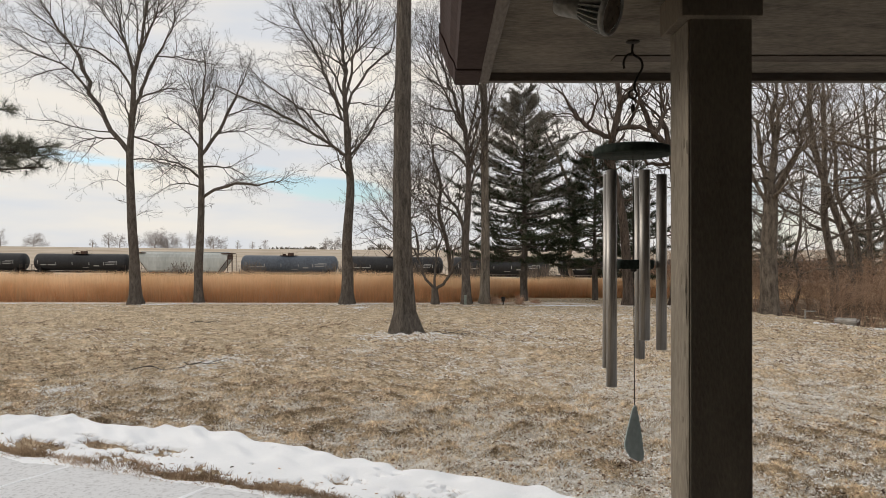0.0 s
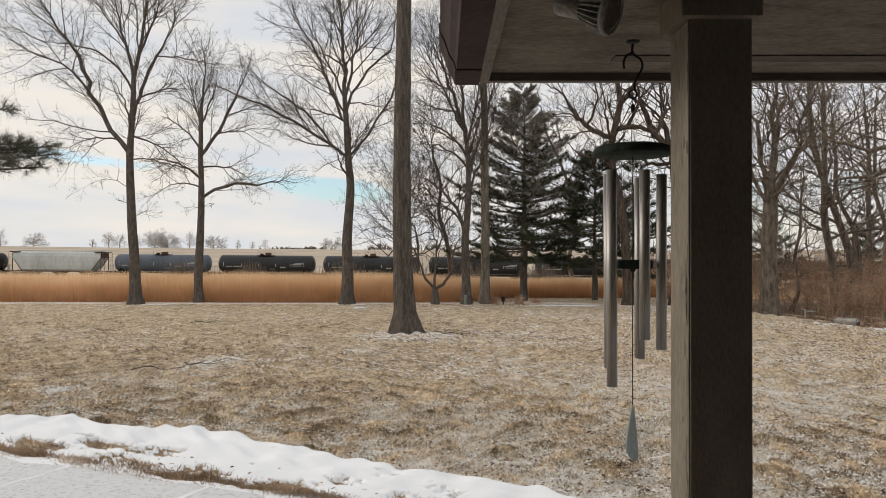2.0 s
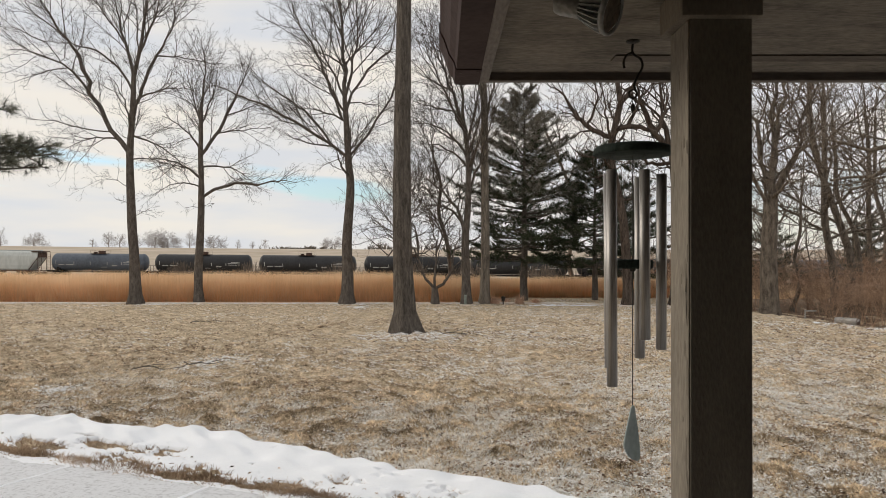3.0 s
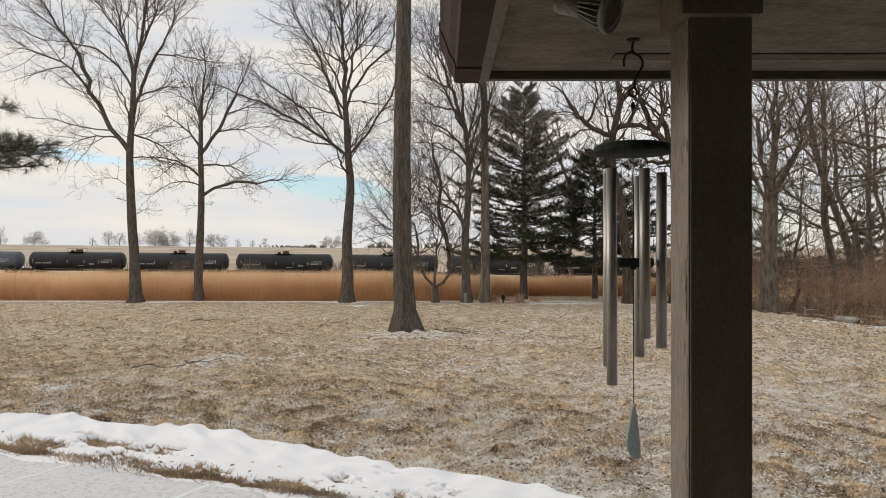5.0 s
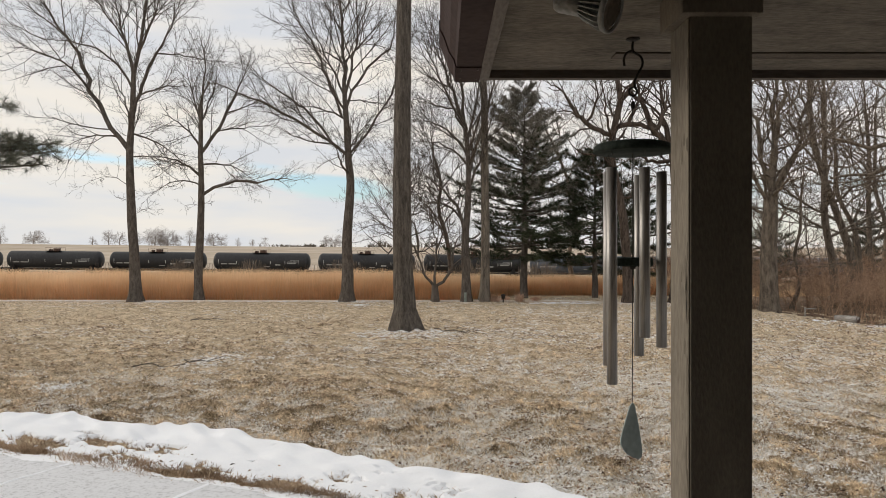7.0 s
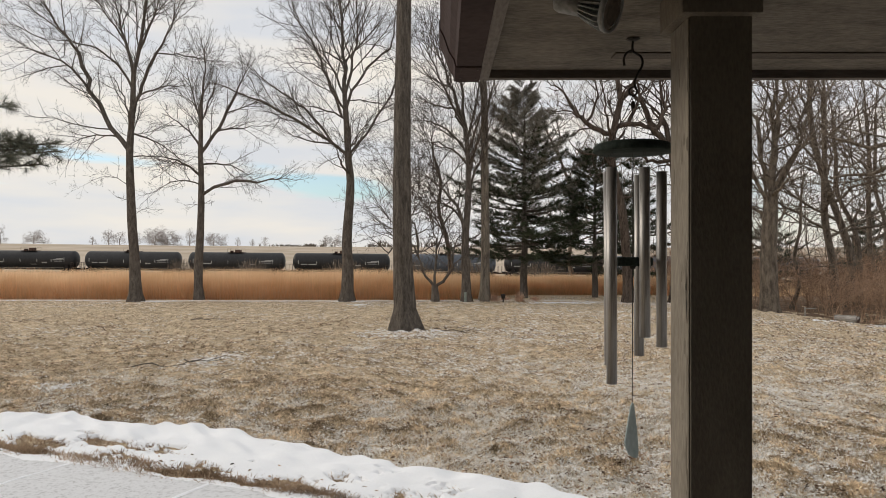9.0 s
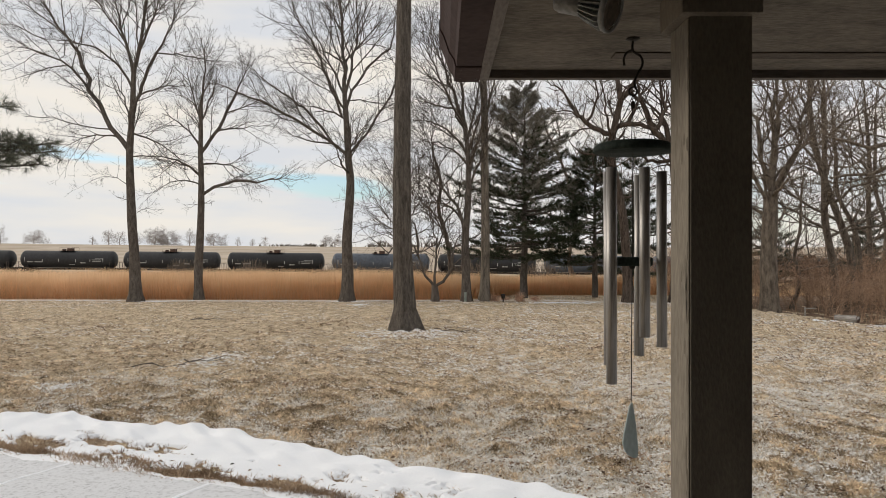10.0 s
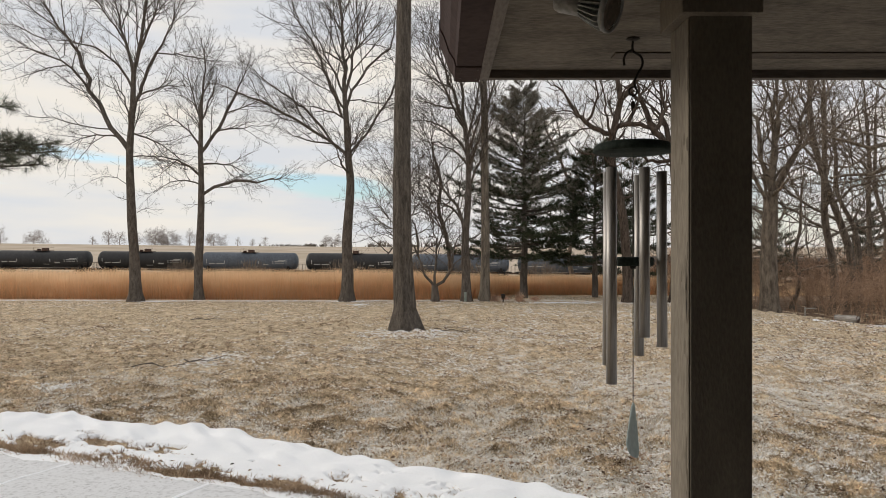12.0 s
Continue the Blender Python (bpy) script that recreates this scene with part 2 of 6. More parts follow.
let_light_through(PRAIRIE, 0.5)
let_light_through(RUSSET, 0.5)
for blade in (LAWN_BLADE, BROWN_BLADE, FROST_BLADE, TUFT, PALE_GRASS):
    let_light_through(blade, 0.35)


def ground_material():
    """Dead lawn with snow caught in it, bare field beyond, damp soil under the tall grass."""
    m = bpy.data.materials.new("winter_ground")
    m.use_nodes = True
    nt = m.node_tree
    b = nt.nodes["Principled BSDF"]
    b.inputs["Roughness"].default_value = 0.95
    b.inputs["Specular IOR Level"].default_value = 0.1
    co = nt.nodes.new("ShaderNodeTexCoord")

    def noise_at(scale, detail=6, rough=0.6):
        n = nt.nodes.new("ShaderNodeTexNoise")
        n.inputs["Scale"].default_value, n.inputs["Detail"].default_value, n.inputs["Roughness"].default_value = scale, detail, rough
        nt.links.new(co.outputs["Object"], n.inputs[0])
        return n.outputs[0]

    def ramp(src, stops):
        r = nt.nodes.new("ShaderNodeValToRGB")
        while len(r.color_ramp.elements) < len(stops):
            r.color_ramp.elements.new(0.5)
        for e, (p, c) in zip(r.color_ramp.elements, stops):
            e.position, e.color = p, (*c, 1)
        nt.links.new(src, r.inputs[0])
        return r.outputs[0]

    def blend(f, a, c):
        x = nt.nodes.new("ShaderNodeMix")
        x.data_type = "RGBA"
        nt.links.new(f, x.inputs[0])
        nt.links.new(a, x.inputs[6])
        nt.links.new(c, x.inputs[7])
        return x.outputs[2]

    def math2(op, a, c):
        x = nt.nodes.new("ShaderNodeMath")
        x.operation = op
        for i, v in enumerate((a, c)):
            if isinstance(v, (int, float)):
                x.inputs[i].default_value = v
            else:
                nt.links.new(v, x.inputs[i])
        return x.outputs[0]

    grain = noise_at(34, 6, 0.7)
    turf = ramp(grain, [(0.36, (0.11, 0.085, 0.056)), (0.47, (0.40, 0.315, 0.21)), (0.58, (0.86, 0.70, 0.49))])
    patch = ramp(noise_at(3.6, 6, 0.65), [(0.40, (0.26, 0.205, 0.14)), (0.5, (0.52, 0.415, 0.285)), (0.59, (0.84, 0.695, 0.50))])
    turf2 = nt.nodes.new("ShaderNodeMix")
    turf2.data_type, turf2.blend_type = "RGBA", "MIX"
    turf2.inputs[0].default_value = 0.42
    nt.links.new(turf, turf2.inputs[6])
    nt.links.new(patch, turf2.inputs[7])
    flake = ramp(noise_at(22, 5, 0.75), [(0.55, (0, 0, 0)), (0.64, (1, 1, 1))])
    where = ramp(noise_at(0.55, 4, 0.6), [(0.40, (0.05, 0.05, 0.05)), (0.66, (0.75, 0.75, 0.75))])
    snowy = math2("MULTIPLY", flake, where)
    white = nt.nodes.new("ShaderNodeRGB")
    white.outputs[0].default_value = (0.80, 0.80, 0.81, 1)
    lawn = blend(snowy, turf2.outputs[2], white.outputs[0])
    field = ramp(noise_at(0.05, 6), [(0.35, (0.40, 0.33, 0.25)), (0.65, (0.54, 0.46, 0.37))])
    sep = nt.nodes.new("ShaderNodeSeparateXYZ")
    nt.links.new(co.outputs["Object"], sep.inputs[0])
    far = nt.nodes.new("ShaderNodeMapRange")
    far.inputs[1].default_value, far.inputs[2].default_value = 110, 125
    nt.links.new(sep.outputs[1], far.inputs[0])
    nt.links.new(blend(far.outputs[0], lawn, field), b.inputs["Base Color"])
    bp = nt.nodes.new("ShaderNodeBump")
    bp.inputs["Strength"].default_value, bp.inputs["Distance"].default_value = 0.9, 0.03
    nt.links.new(grain, bp.inputs["Height"])
    nt.links.new(bp.outputs[0], b.inputs["Normal"])
    return m


def path_material(name, c1, c2, cover, grain=9):
    """Concrete or gravel under a thin, wind-blown dusting of snow."""
    m = surface(name, c1, c2, 6, 0.9, 0.4, 70, dist=0.006)
    nt = m.node_tree
    b = nt.nodes["Principled BSDF"]
    src = b.inputs["Base Color"].links[0].from_socket
    co = nt.nodes.new("ShaderNodeTexCoord")
    a = nt.nodes.new("ShaderNodeTexNoise")
    a.inputs["Scale"].default_value, a.inputs["Detail"].default_value, a.inputs["Roughness"].default_value = grain, 9, 0.75
    nt.links.new(co.outputs["Object"], a.inputs[0])
    r = nt.nodes.new("ShaderNodeValToRGB")
    r.color_ramp.elements[0].position, r.color_ramp.elements[1].position = 0.62 - cover * 0.4, 0.70 - cover * 0.25
    nt.links.new(a.outputs[0], r.inputs[0])
    x = nt.nodes.new("ShaderNodeMix")
    x.data_type = "RGBA"
    nt.links.new(r.outputs[0], x.inputs[0])
    nt.links.new(src, x.inputs[6])
    x.inputs[7].default_value = (0.70, 0.708, 0.722, 1)
    nt.links.new(x.outputs[2], b.inputs["Base Color"])
    return m


GROUND = ground_material()
WALK = path_material("dusted_concrete", (0.32, 0.32, 0.325), (0.48, 0.48, 0.485), 0.78, 30)
PATH = path_material("dusted_path", (0.50, 0.41, 0.31), (0.66, 0.56, 0.45), 0.36)
BALLAST = path_material("snowy_ballast", (0.20, 0.185, 0.17), (0.42, 0.40, 0.37), 0.5, 2)
# pale on purpose: the unseen porch floor reflects light onto the post
BOUNCE_FLOOR = path_material("bounce_floor_concrete", (0.46, 0.45, 0.44), (0.60, 0.59, 0.57), 0.7, 8)


# ---------------------------------------------------------------- mesh helpers
class Soup:
    """Collects many pieces of mesh quickly."""

    def __init__(self):
        self.v, self.f, self.n = [], {3: [], 4: []}, 0

    def add(self, verts, faces):
        verts = np.asarray(verts, float)
        faces = np.asarray(faces, int)
        self.v.append(verts)
        self.f[faces.shape[1]].append(faces + self.n)
        self.n += len(verts)

    def mesh(self, name, smooth=False):
        me = bpy.data.meshes.new(name)
        v = np.concatenate(self.v)
        groups = [np.concatenate(f) for f in (self.f[3], self.f[4]) if f]
        loops = np.concatenate([g.ravel() for g in groups])
        sizes = np.concatenate([np.full(len(g), g.shape[1]) for g in groups])
        me.vertices.add(len(v))
        me.vertices.foreach_set("co", v.ravel().astype(np.float32))
        me.loops.add(len(loops))
        me.loops.foreach_set("vertex_index", loops.astype(np.int32))
        me.polygons.add(len(sizes))
        starts = np.concatenate([[0], np.cumsum(sizes)[:-1]])
        me.polygons.foreach_set("loop_start", starts.astype(np.int32))
        me.polygons.foreach_set("use_smooth", np.full(len(sizes), smooth))
        me.update(calc_edges=True)
        me.validate()
        return me

    def tube(self, pts, radii, sides=6, cap=True):
        pts, radii = np.asarray(pts, float), np.asarray(radii, float)
        tang = np.gradient(pts, axis=0)
        tang /= np.linalg.norm(tang, axis=1, keepdims=True) + 1e-9
        ref = np.array((0.31, 0.95, 0.05)) if abs(tang[0][1]) < 0.8 else np.array((1.0, 0.1, 0.0))
        a = np.cross(tang, ref)
        a /= np.linalg.norm(a, axis=1, keepdims=True) + 1e-9
        b = np.cross(tang, a)
        th = np.linspace(0, 2 * np.pi, sides, endpoint=False)
        ring = a[:, None] * np.cos(th)[None, :, None] + b[:, None] * np.sin(th)[None, :, None]
        v = (pts[:, None] + ring * radii[:, None, None]).reshape(-1, 3)
        n = len(pts)
        i = np.arange(n - 1)[:, None] * sides
        j = np.arange(sides)[None]
        k = (j + 1) % sides
        q = np.stack([i + j, i + k, i + sides + k, i + sides + j], -1).reshape(-1, 4)
        start = self.n
        self.add(v, q)
        if cap and sides > 3:
            for s0, at in ((start, pts[0]), (start + (n - 1) * sides, pts[-1])):
                self.v.append(at[None])
                self.f[3].append(np.array([(self.n, s0 + x, s0 + (x + 1) % sides) for x in range(sides)]))
                self.n += 1

    def box(self, x0, x1, y0, y1, z0, z1):
        v = [(x, y, z) for z in (z0, z1) for y in (y0, y1) for x in (x0, x1)]
        self.add(v, [(0, 2, 3, 1), (4, 5, 7, 6), (0, 1, 5, 4), (2, 6, 7, 3), (0, 4, 6, 2), (1, 3, 7, 5)])


def finish(name, me, material, parent=None, label=""):
    ob = new(name, me)
    me.materials.append(material)
    if parent is not None:
        ob.parent = parent
    if label:
        ob["label"] = label
    return ob


def part(name, shape, material, parent=None, label="", smooth=False):
    """Links a Soup or a bmesh as one mesh object under a thing or a part."""
    if isinstance(shape, Soup):
        me = shape.mesh(name, smooth)
    else:
        me = bpy.data.meshes.new(name)
        shape.to_mesh(me)
        shape.free()
        if smooth:
            me.polygons.foreach_set("use_smooth", np.full(len(me.polygons), True))
    return finish(name, me, material, parent, label)


def block(x0, x1, y0, y1, z0, z1, bevel=0.004, segments=2):
    """A bmesh box with rounded edges."""
    bm = bmesh.new()
    bmesh.ops.create_cube(bm, size=1)
    for v in bm.verts:
        v.co = ((x0 + x1) / 2 + v.co.x * (x1 - x0), (y0 + y1) / 2 + v.co.y * (y1 - y0), (z0 + z1) / 2 + v.co.z * (z1 - z0))
    if bevel:
        bmesh.ops.bevel(bm, geom=bm.edges[:], offset=bevel, segments=segments, affect="EDGES", profile=0.7)
    return bm


def lathe(profile, sides=32, axis="Z"):
    """A bmesh turned round an axis from (radius, height) pairs."""
    bm = bmesh.new()
    rings = []
    for r, h in profile:
        row = []
        for i in range(sides):
            a = 2 * math.pi * i / sides
            p = (r * math.cos(a), r * math.sin(a), h)
            if axis == "X":
                p = (h, p[0], p[1])
            elif axis == "Y":
                p = (p[0], h, p[1])
            row.append(bm.verts.new(p))
        rings.append(row)
    for a, b in zip(rings, rings[1:]):
        for i in range(sides):
            bm.faces.new((a[i], a[(i + 1) % sides], b[(i + 1) % sides], b[i]))
    for row in (rings[0], rings[-1]):
        if (row[0].co - row[sides // 2].co).length > 1e-5:
            bm.faces.new(row)
    bmesh.ops.remove_doubles(bm, verts=bm.verts[:], dist=1e-6)
    bmesh.ops.recalc_face_normals(bm, faces=bm.faces[:])
    return bm


def empty(name, m=None):
    ob = new(name)
    ob.empty_display_size = 0.2
    if m is not None:
        ob.matrix_basis = m
    return ob


# ---------------------------------------------------------------- the ground
def ease(a, b, x):
    t = np.clip((x - a) / (b - a), 0, 1)
    return t * t * (3 - 2 * t)


def lumps(x, y, k=1.0):
    return (np.sin(x * 1.7 * k + 0.4 * y) * np.sin(y * 1.3 * k + 1.1) + 0.6 * np.sin(x * 3.9 * k + y * 2.1 * k + 2.0) * np.sin(y * 3.1 * k - x)) / 1.6


WAVES = [(6.283 / w * math.cos(a), 6.283 / w * math.sin(a), ph) for w, a, ph in
         ((0.95, 0.3, 0.1), (0.8, 1.4, 2.2), (0.62, 2.3, 4.0), (0.55, 0.8, 1.2), (0.47, 2.9, 5.1), (0.41, 1.8, 0.7), (0.36, 0.1, 3.3), (0.31, 2.5, 2.0), (0.27, 1.1, 4.4), (0.24, 0.5, 5.7))]


def tussock(x, y):
    """Uneven turf, about -1 to 1."""
    wx, wy = x + 0.35 * np.sin(y * 1.3 + 0.7 * x), y + 0.35 * np.sin(x * 1.1 - 0.6 * y)
    return sum(np.sin(a * wx + b * wy + c) for a, b, c in WAVES) / 4.2


# the walk and the snow bank beside it run along this line
WALK_AT, WALK_DIR = np.array((-1.12, 5.0)), np.array((0.9157, -0.402))
WALK_OUT = np.array((0.402, 0.9157))


def height(x, y):
    """The lie of the land: a level lawn, a slope down to the railway, a long rise beyond it."""
    x, y = np.asarray(x, float), np.asarray(y, float)
    z = (0.045 * lumps(x, y, 0.5) + 0.034 * tussock(x, y)) * ease(3.0, 4.5, y) * (1 - ease(22, 24, y)) * ease(0.1, 1.6, (x - WALK_AT[0]) * WALK_OUT[0] + (y - WALK_AT[1]) * WALK_OUT[1])
    fall = -0.034 * (np.clip(y, 27, 126) - 27)
    z = z + fall - 0.009 * x * ease(60, 120, y) * (1 - ease(170, 330, y))
    ridge = 6.55 - 0.004 * x + 0.00002 * np.clip(x, -400, 400) ** 2
    z = z + ridge * ease(145, 430, y)
    z = z - 0.30 * ease(7.5, 11.5, x) * ease(16, 22, y + 0.9 * (x - 7.5)) * (1 - ease(60, 100, y))
    return z


def sheet_axis(stops):
    out = []
    for (a, b, n) in stops:
        out.extend(np.linspace(a, b, n, endpoint=False))
    return np.array(out + [stops[-1][1]])


def make_ground():
    xs = sheet_axis([(-2200, -300, 12), (-300, -60, 24), (-60, -14, 46), (-14, 14, 210), (14, 60, 46), (60, 300, 24), (300, 2200, 12)])
    ys = sheet_axis([(-60, 2, 12), (2, 26, 180), (26, 60, 34), (60, 180, 40), (180, 520, 34), (520, 3000, 14)])
    gx, gy = np.meshgrid(xs, ys)
    v = np.stack([gx, gy, height(gx, gy) - 0.0], -1).reshape(-1, 3)
    nx = len(xs)
    i = (np.arange(len(ys) - 1)[:, None] * nx + np.arange(nx - 1)[None]).ravel()
    s = Soup()
    s.add(v, np.stack([i, i + 1, i + nx + 1, i + nx], -1))
    return tagged(part("ground", s, GROUND, smooth=True), "dead tan lawn dusted with snow, bare field beyond", "ground", kind="structure")


make_ground()



def beside_walk(along, out):
    return WALK_AT[0] + WALK_DIR[0] * along + WALK_OUT[0] * out, WALK_AT[1] + WALK_DIR[1] * along + WALK_OUT[1] * out


def make_walk():
    walkway = empty("walkway")
    tagged(walkway, "pale concrete walk thinly dusted with snow", "walkway", kind="structure")
    step = 1.28
    for k in range(-7, 4):
        ang = math.atan2(WALK_DIR[1], WALK_DIR[0])
        x, y = beside_walk(k * step - 0.5, 0)
        s = Soup()
        rng = np.random.default_rng(60 + k)
        ys = np.linspace(-1.5, -0.02, 30)
        ws = 0.012 + 0.009 * rng.random(30)
        ridge = np.stack([rng.normal(0, 0.002, 30), ys, 0.0265 + 0.005 * rng.random(30)], -1)
        rows = np.stack([ridge - np.stack([ws, 0 * ws, 0 * ws + 0.008], -1), ridge, ridge + np.stack([ws, 0 * ws, 0 * ws - 0.008], -1)], 1).reshape(-1, 3)
        i = (np.arange(29)[:, None] * 3 + np.arange(2)[None]).ravel()
        m = np.array(pose(x, y, 0, 0, 0, math.degrees(ang)))
        s.add(rows @ m[:3, :3].T + m[:3, 3], np.stack([i, i + 1, i + 4, i + 3], -1))
        part("joint_snow", s, SNOW, walkway, "thin line of snow in a slab joint", smooth=True)
        bm = block(0.006, step - 0.006, -1.5, 0, -0.09, 0.022, 0.008, 2)
        bm.transform(pose(x, y, 0, 0, 0, math.degrees(ang)))
        part("slab", bm, WALK, walkway)


make_walk()


def path_line(s):
    """The garden path's middle: along the tall grass, then bending towards the wood's edge."""
    x = s
    y = 24.15 - 6.65 * ease(3.0, 11.0, x) - 0.55 * np.clip(x - 8.5, 0, 30)
    return y + 0.12 * np.sin(x * 0.35)


def make_path():
    xs = np.linspace(-45, 7.2, 150)
    ys = path_line(xs)
    d = np.stack([np.gradient(xs), np.gradient(ys)], -1)
    d /= np.linalg.norm(d, axis=1, keepdims=True)
    nrm = np.stack([-d[:, 1], d[:, 0]], -1)
    half = 0.23 - 0.05 * ease(6.0, 8.5, xs)
    rows = []
    for o in np.linspace(-1, 1, 7):
        w = half * o + (0.06 * np.sin(xs * 2.3 + o) if abs(o) == 1 else 0)
        px, py = xs + nrm[:, 0] * w, ys + nrm[:, 1] * w
        rows.append(np.stack([px, py, height(px, py) + 0.03 * (1 - o ** 4) + 0.006], -1))
    v = np.stack(rows, 1).reshape(-1, 3)
    n = 7
    i = (np.arange(len(xs) - 1)[:, None] * n + np.arange(n - 1)[None]).ravel()
    s = Soup()
    s.add(v, np.stack([i, i + n, i + n + 1, i + 1], -1))
    tagged(part("garden_path", s, PATH, smooth=True), "narrow earth path dusted with snow between lawn and tall grass", "path", kind="structure")


make_path()


def bank_width(a):
    """The snow bank's outer edge, metres from the walk."""
    w = np.interp(a, (-8.0, -3.9, -3.2, -2.65, -1.7, -0.2, 0.6, 1.4, 2.0, 3.5), (0.85, 0.78, 1.20, 1.06, 1.33, 1.08, 0.93, 0.85, 0.70, 0.5))
    return w + 0.020 * np.sin(a * 4.3 + 1.7) + 0.02 * np.sin(a * 9.1) + 0.012 * np.sin(a * 21)


def make_snow_bank():
    """Shovelled snow, thick along its outer edge and thin and broken towards the walk."""
    al = np.linspace(-5.6, 3.2, 520)
    ot = np.linspace(0, 1, 84)
    ga, go = np.meshgrid(al, ot, indexing="ij")
    w = bank_width(ga)
    out = 0.10 + go * (w - 0.10)
    x, y = beside_walk(ga, out)
    n1 = lumps(ga * 2.2, out * 4.5, 1.0)
    n2 = lumps(ga * 6.3 + 3, out * 9.1, 1.3)
    n3 = lumps(ga * 15 + 1, out * 17, 1.2)
    thick = (0.009 + 0.037 * go) * ease(0.0, 0.10, go) * (1 - ease(0.95, 1.0, go)) ** 0.5
    n4 = tussock(x * 3.1, y * 3.1)
    n5 = tussock(x * 8.3 + 4, y * 8.3)
    thick = thick + 0.0035 * n1 + 0.003 * n3 * go * (1 - go) * 4 * 0.5 + 0.0018 * n4 * (1.1 - go) + 0.0022 * n5 * np.clip(0.6 - go, 0, 1)
    # bare patches, fewer towards the outer edge
    f = 0.55 * lumps(ga * 1.45 + 5, out * 4.4, 1.0) + 0.45 * lumps(ga * 3.9, out * 8.3 + 2, 1.2) + 0.26 * n4 + 0.10 * n5
    f = f + 0.40 - 1.25 * go
    for px, py, w, d in ((-3.41, 6.40, 0.30, 0.09), (-2.83, 6.36, 0.24, 0.08), (-2.15, 6.17, 0.20, 0.05), (-2.42, 6.13, 0.10, 0.035), (-3.0, 6.62, 0.12, 0.03)):
        a, o = (x - px) * WALK_DIR[0] + (y - py) * WALK_DIR[1], (x - px) * WALK_OUT[0] + (y - py) * WALK_OUT[1]
        f = f + 0.95 * np.exp(-(a / w) ** 2 - (o / d) ** 2)
    hole = ease(0.0, 0.6, f)
    thick = thick - (0.017 + 0.035 * go) * hole - 0.012 * ease(0.5, 1.0, hole)
    thick = np.where((go <= 0) | (go >= 1), -0.03, thick)
    z = height(x, y) + thick + 0.004
    v = np.stack([x, y, z], -1).reshape(-1, 3)
    n = len(ot)
    i = (np.arange(len(al) - 1)[:, None] * n + np.arange(n - 1)[None]).ravel()
    s = Soup()
    s.add(v, np.stack([i, i + n, i + n + 1, i + 1], -1))
    tagged(part("snow_bank", s, SNOW, smooth=True), "strip of old shovelled snow along the walk", "snow", kind="structure")
    return hole, x, y


BARE = make_snow_bank()


def make_walk_drift():
    """Blown snow lying over the walk's edge, with a wavering rim."""
    al = np.linspace(-7.5, 3.4, 420)
    inner = -0.03 - 0.035 * np.sin(al * 2.3 + 0.6) - 0.03 * np.sin(al * 5.1) - 0.014 * np.sin(al * 13.7) - 0.012 * tussock(al * 4, al * 2.3) - 0.012 * tussock(al * 11, al * 7)
    inner = np.minimum(inner, -0.014)
    outer = 0.07 + 0.04 * np.sin(al * 3.3 + 1.0) + 0.03 * np.sin(al * 8.9) + 0.02 * tussock(al * 7, al * 5)
    s = Soup()
    rows = []
    for u in np.linspace(0, 1, 9):
        o = inner + (outer - inner) * u
        x, y = beside_walk(al, o)
        rows.append(np.stack([x, y, 0.0223 + 0.005 * math.sin(math.pi * u) ** 0.8 + 0.0015 * np.sin(al * 17 + 9 * u) * u * (1 - u) * 4], -1))
    v = np.stack(rows, 1).reshape(-1, 3)
    i = (np.arange(len(al) - 1)[:, None] * 9 + np.arange(8)[None]).ravel()
    s.add(v, np.stack([i, i + 9, i + 10, i + 1], -1))
    tagged(part("snow_drift", s, SNOW, smooth=True), "thin blown snow over the edge of the walk", "snow", kind="structure")


make_walk_drift()


# ---------------------------------------------------------------- grasses and litter
def blades(x, y, z, length, width, lean, seed, segs=2):
    """Many bent blades, each an island of its own."""
    rng = np.random.default_rng(seed)
    n = len(x)
    az = rng.uniform(0, 2 * np.pi, n)
    face = rng.uniform(0, 2 * np.pi, n)
    root = np.stack([x, y, z], -1)
    out = np.stack([np.cos(az), np.sin(az), np.zeros(n)], -1)
    side = np.stack([np.cos(face), np.sin(face), np.zeros(n)], -1) * (width / 2)[:, None]
    up = np.array((0, 0, 1.0))
    mid = root + up * (length * 0.55 * np.cos(lean * 0.6))[:, None] + out * (length * 0.55 * np.sin(lean * 0.6))[:, None]
    tip = mid + up * (length * 0.45 * np.cos(lean * 1.4))[:, None] + out * (length * 0.45 * np.sin(lean * 1.4))[:, None]
    s = Soup()
    if segs == 1:
        s.add(np.stack([root - side, root + side, tip], 1).reshape(-1, 3), np.arange(n * 3).reshape(-1, 3))
        return s
    v = np.stack([root - side, root + side, mid + side * 0.8, mid - side * 0.8, tip], 1).reshape(-1, 3)
    b = np.arange(n) * 5
    s.v.append(v)
    s.f[4].append(np.stack([b, b + 1, b + 2, b + 3], -1))
    s.f[3].append(np.stack([b + 3, b + 2, b + 4], -1))
    s.n = len(v)
    return s


def scatter_wedge(n, y0, y1, seed, left=0.60, right=0.62, power=1.0):
    """Points on the ground ahead of the porch, denser close by."""
    rng = np.random.default_rng(seed)
    y = y0 + (y1 - y0) * rng.random(n) ** power
    x = y * rng.uniform(-left, right, n)
    return x, y, rng


def on_lawn(x, y):
    a = (x - WALK_AT[0]) * WALK_DIR[0] + (y - WALK_AT[1]) * WALK_DIR[1]
    o = (x - WALK_AT[0]) * WALK_OUT[0] + (y - WALK_AT[1]) * WALK_OUT[1]
    return (o > bank_width(a) - 0.05) & ((y < path_line(x) - 0.25) | ((x > 1.5) & (x < 7.6) & (y > path_line(x) + 0.25)))


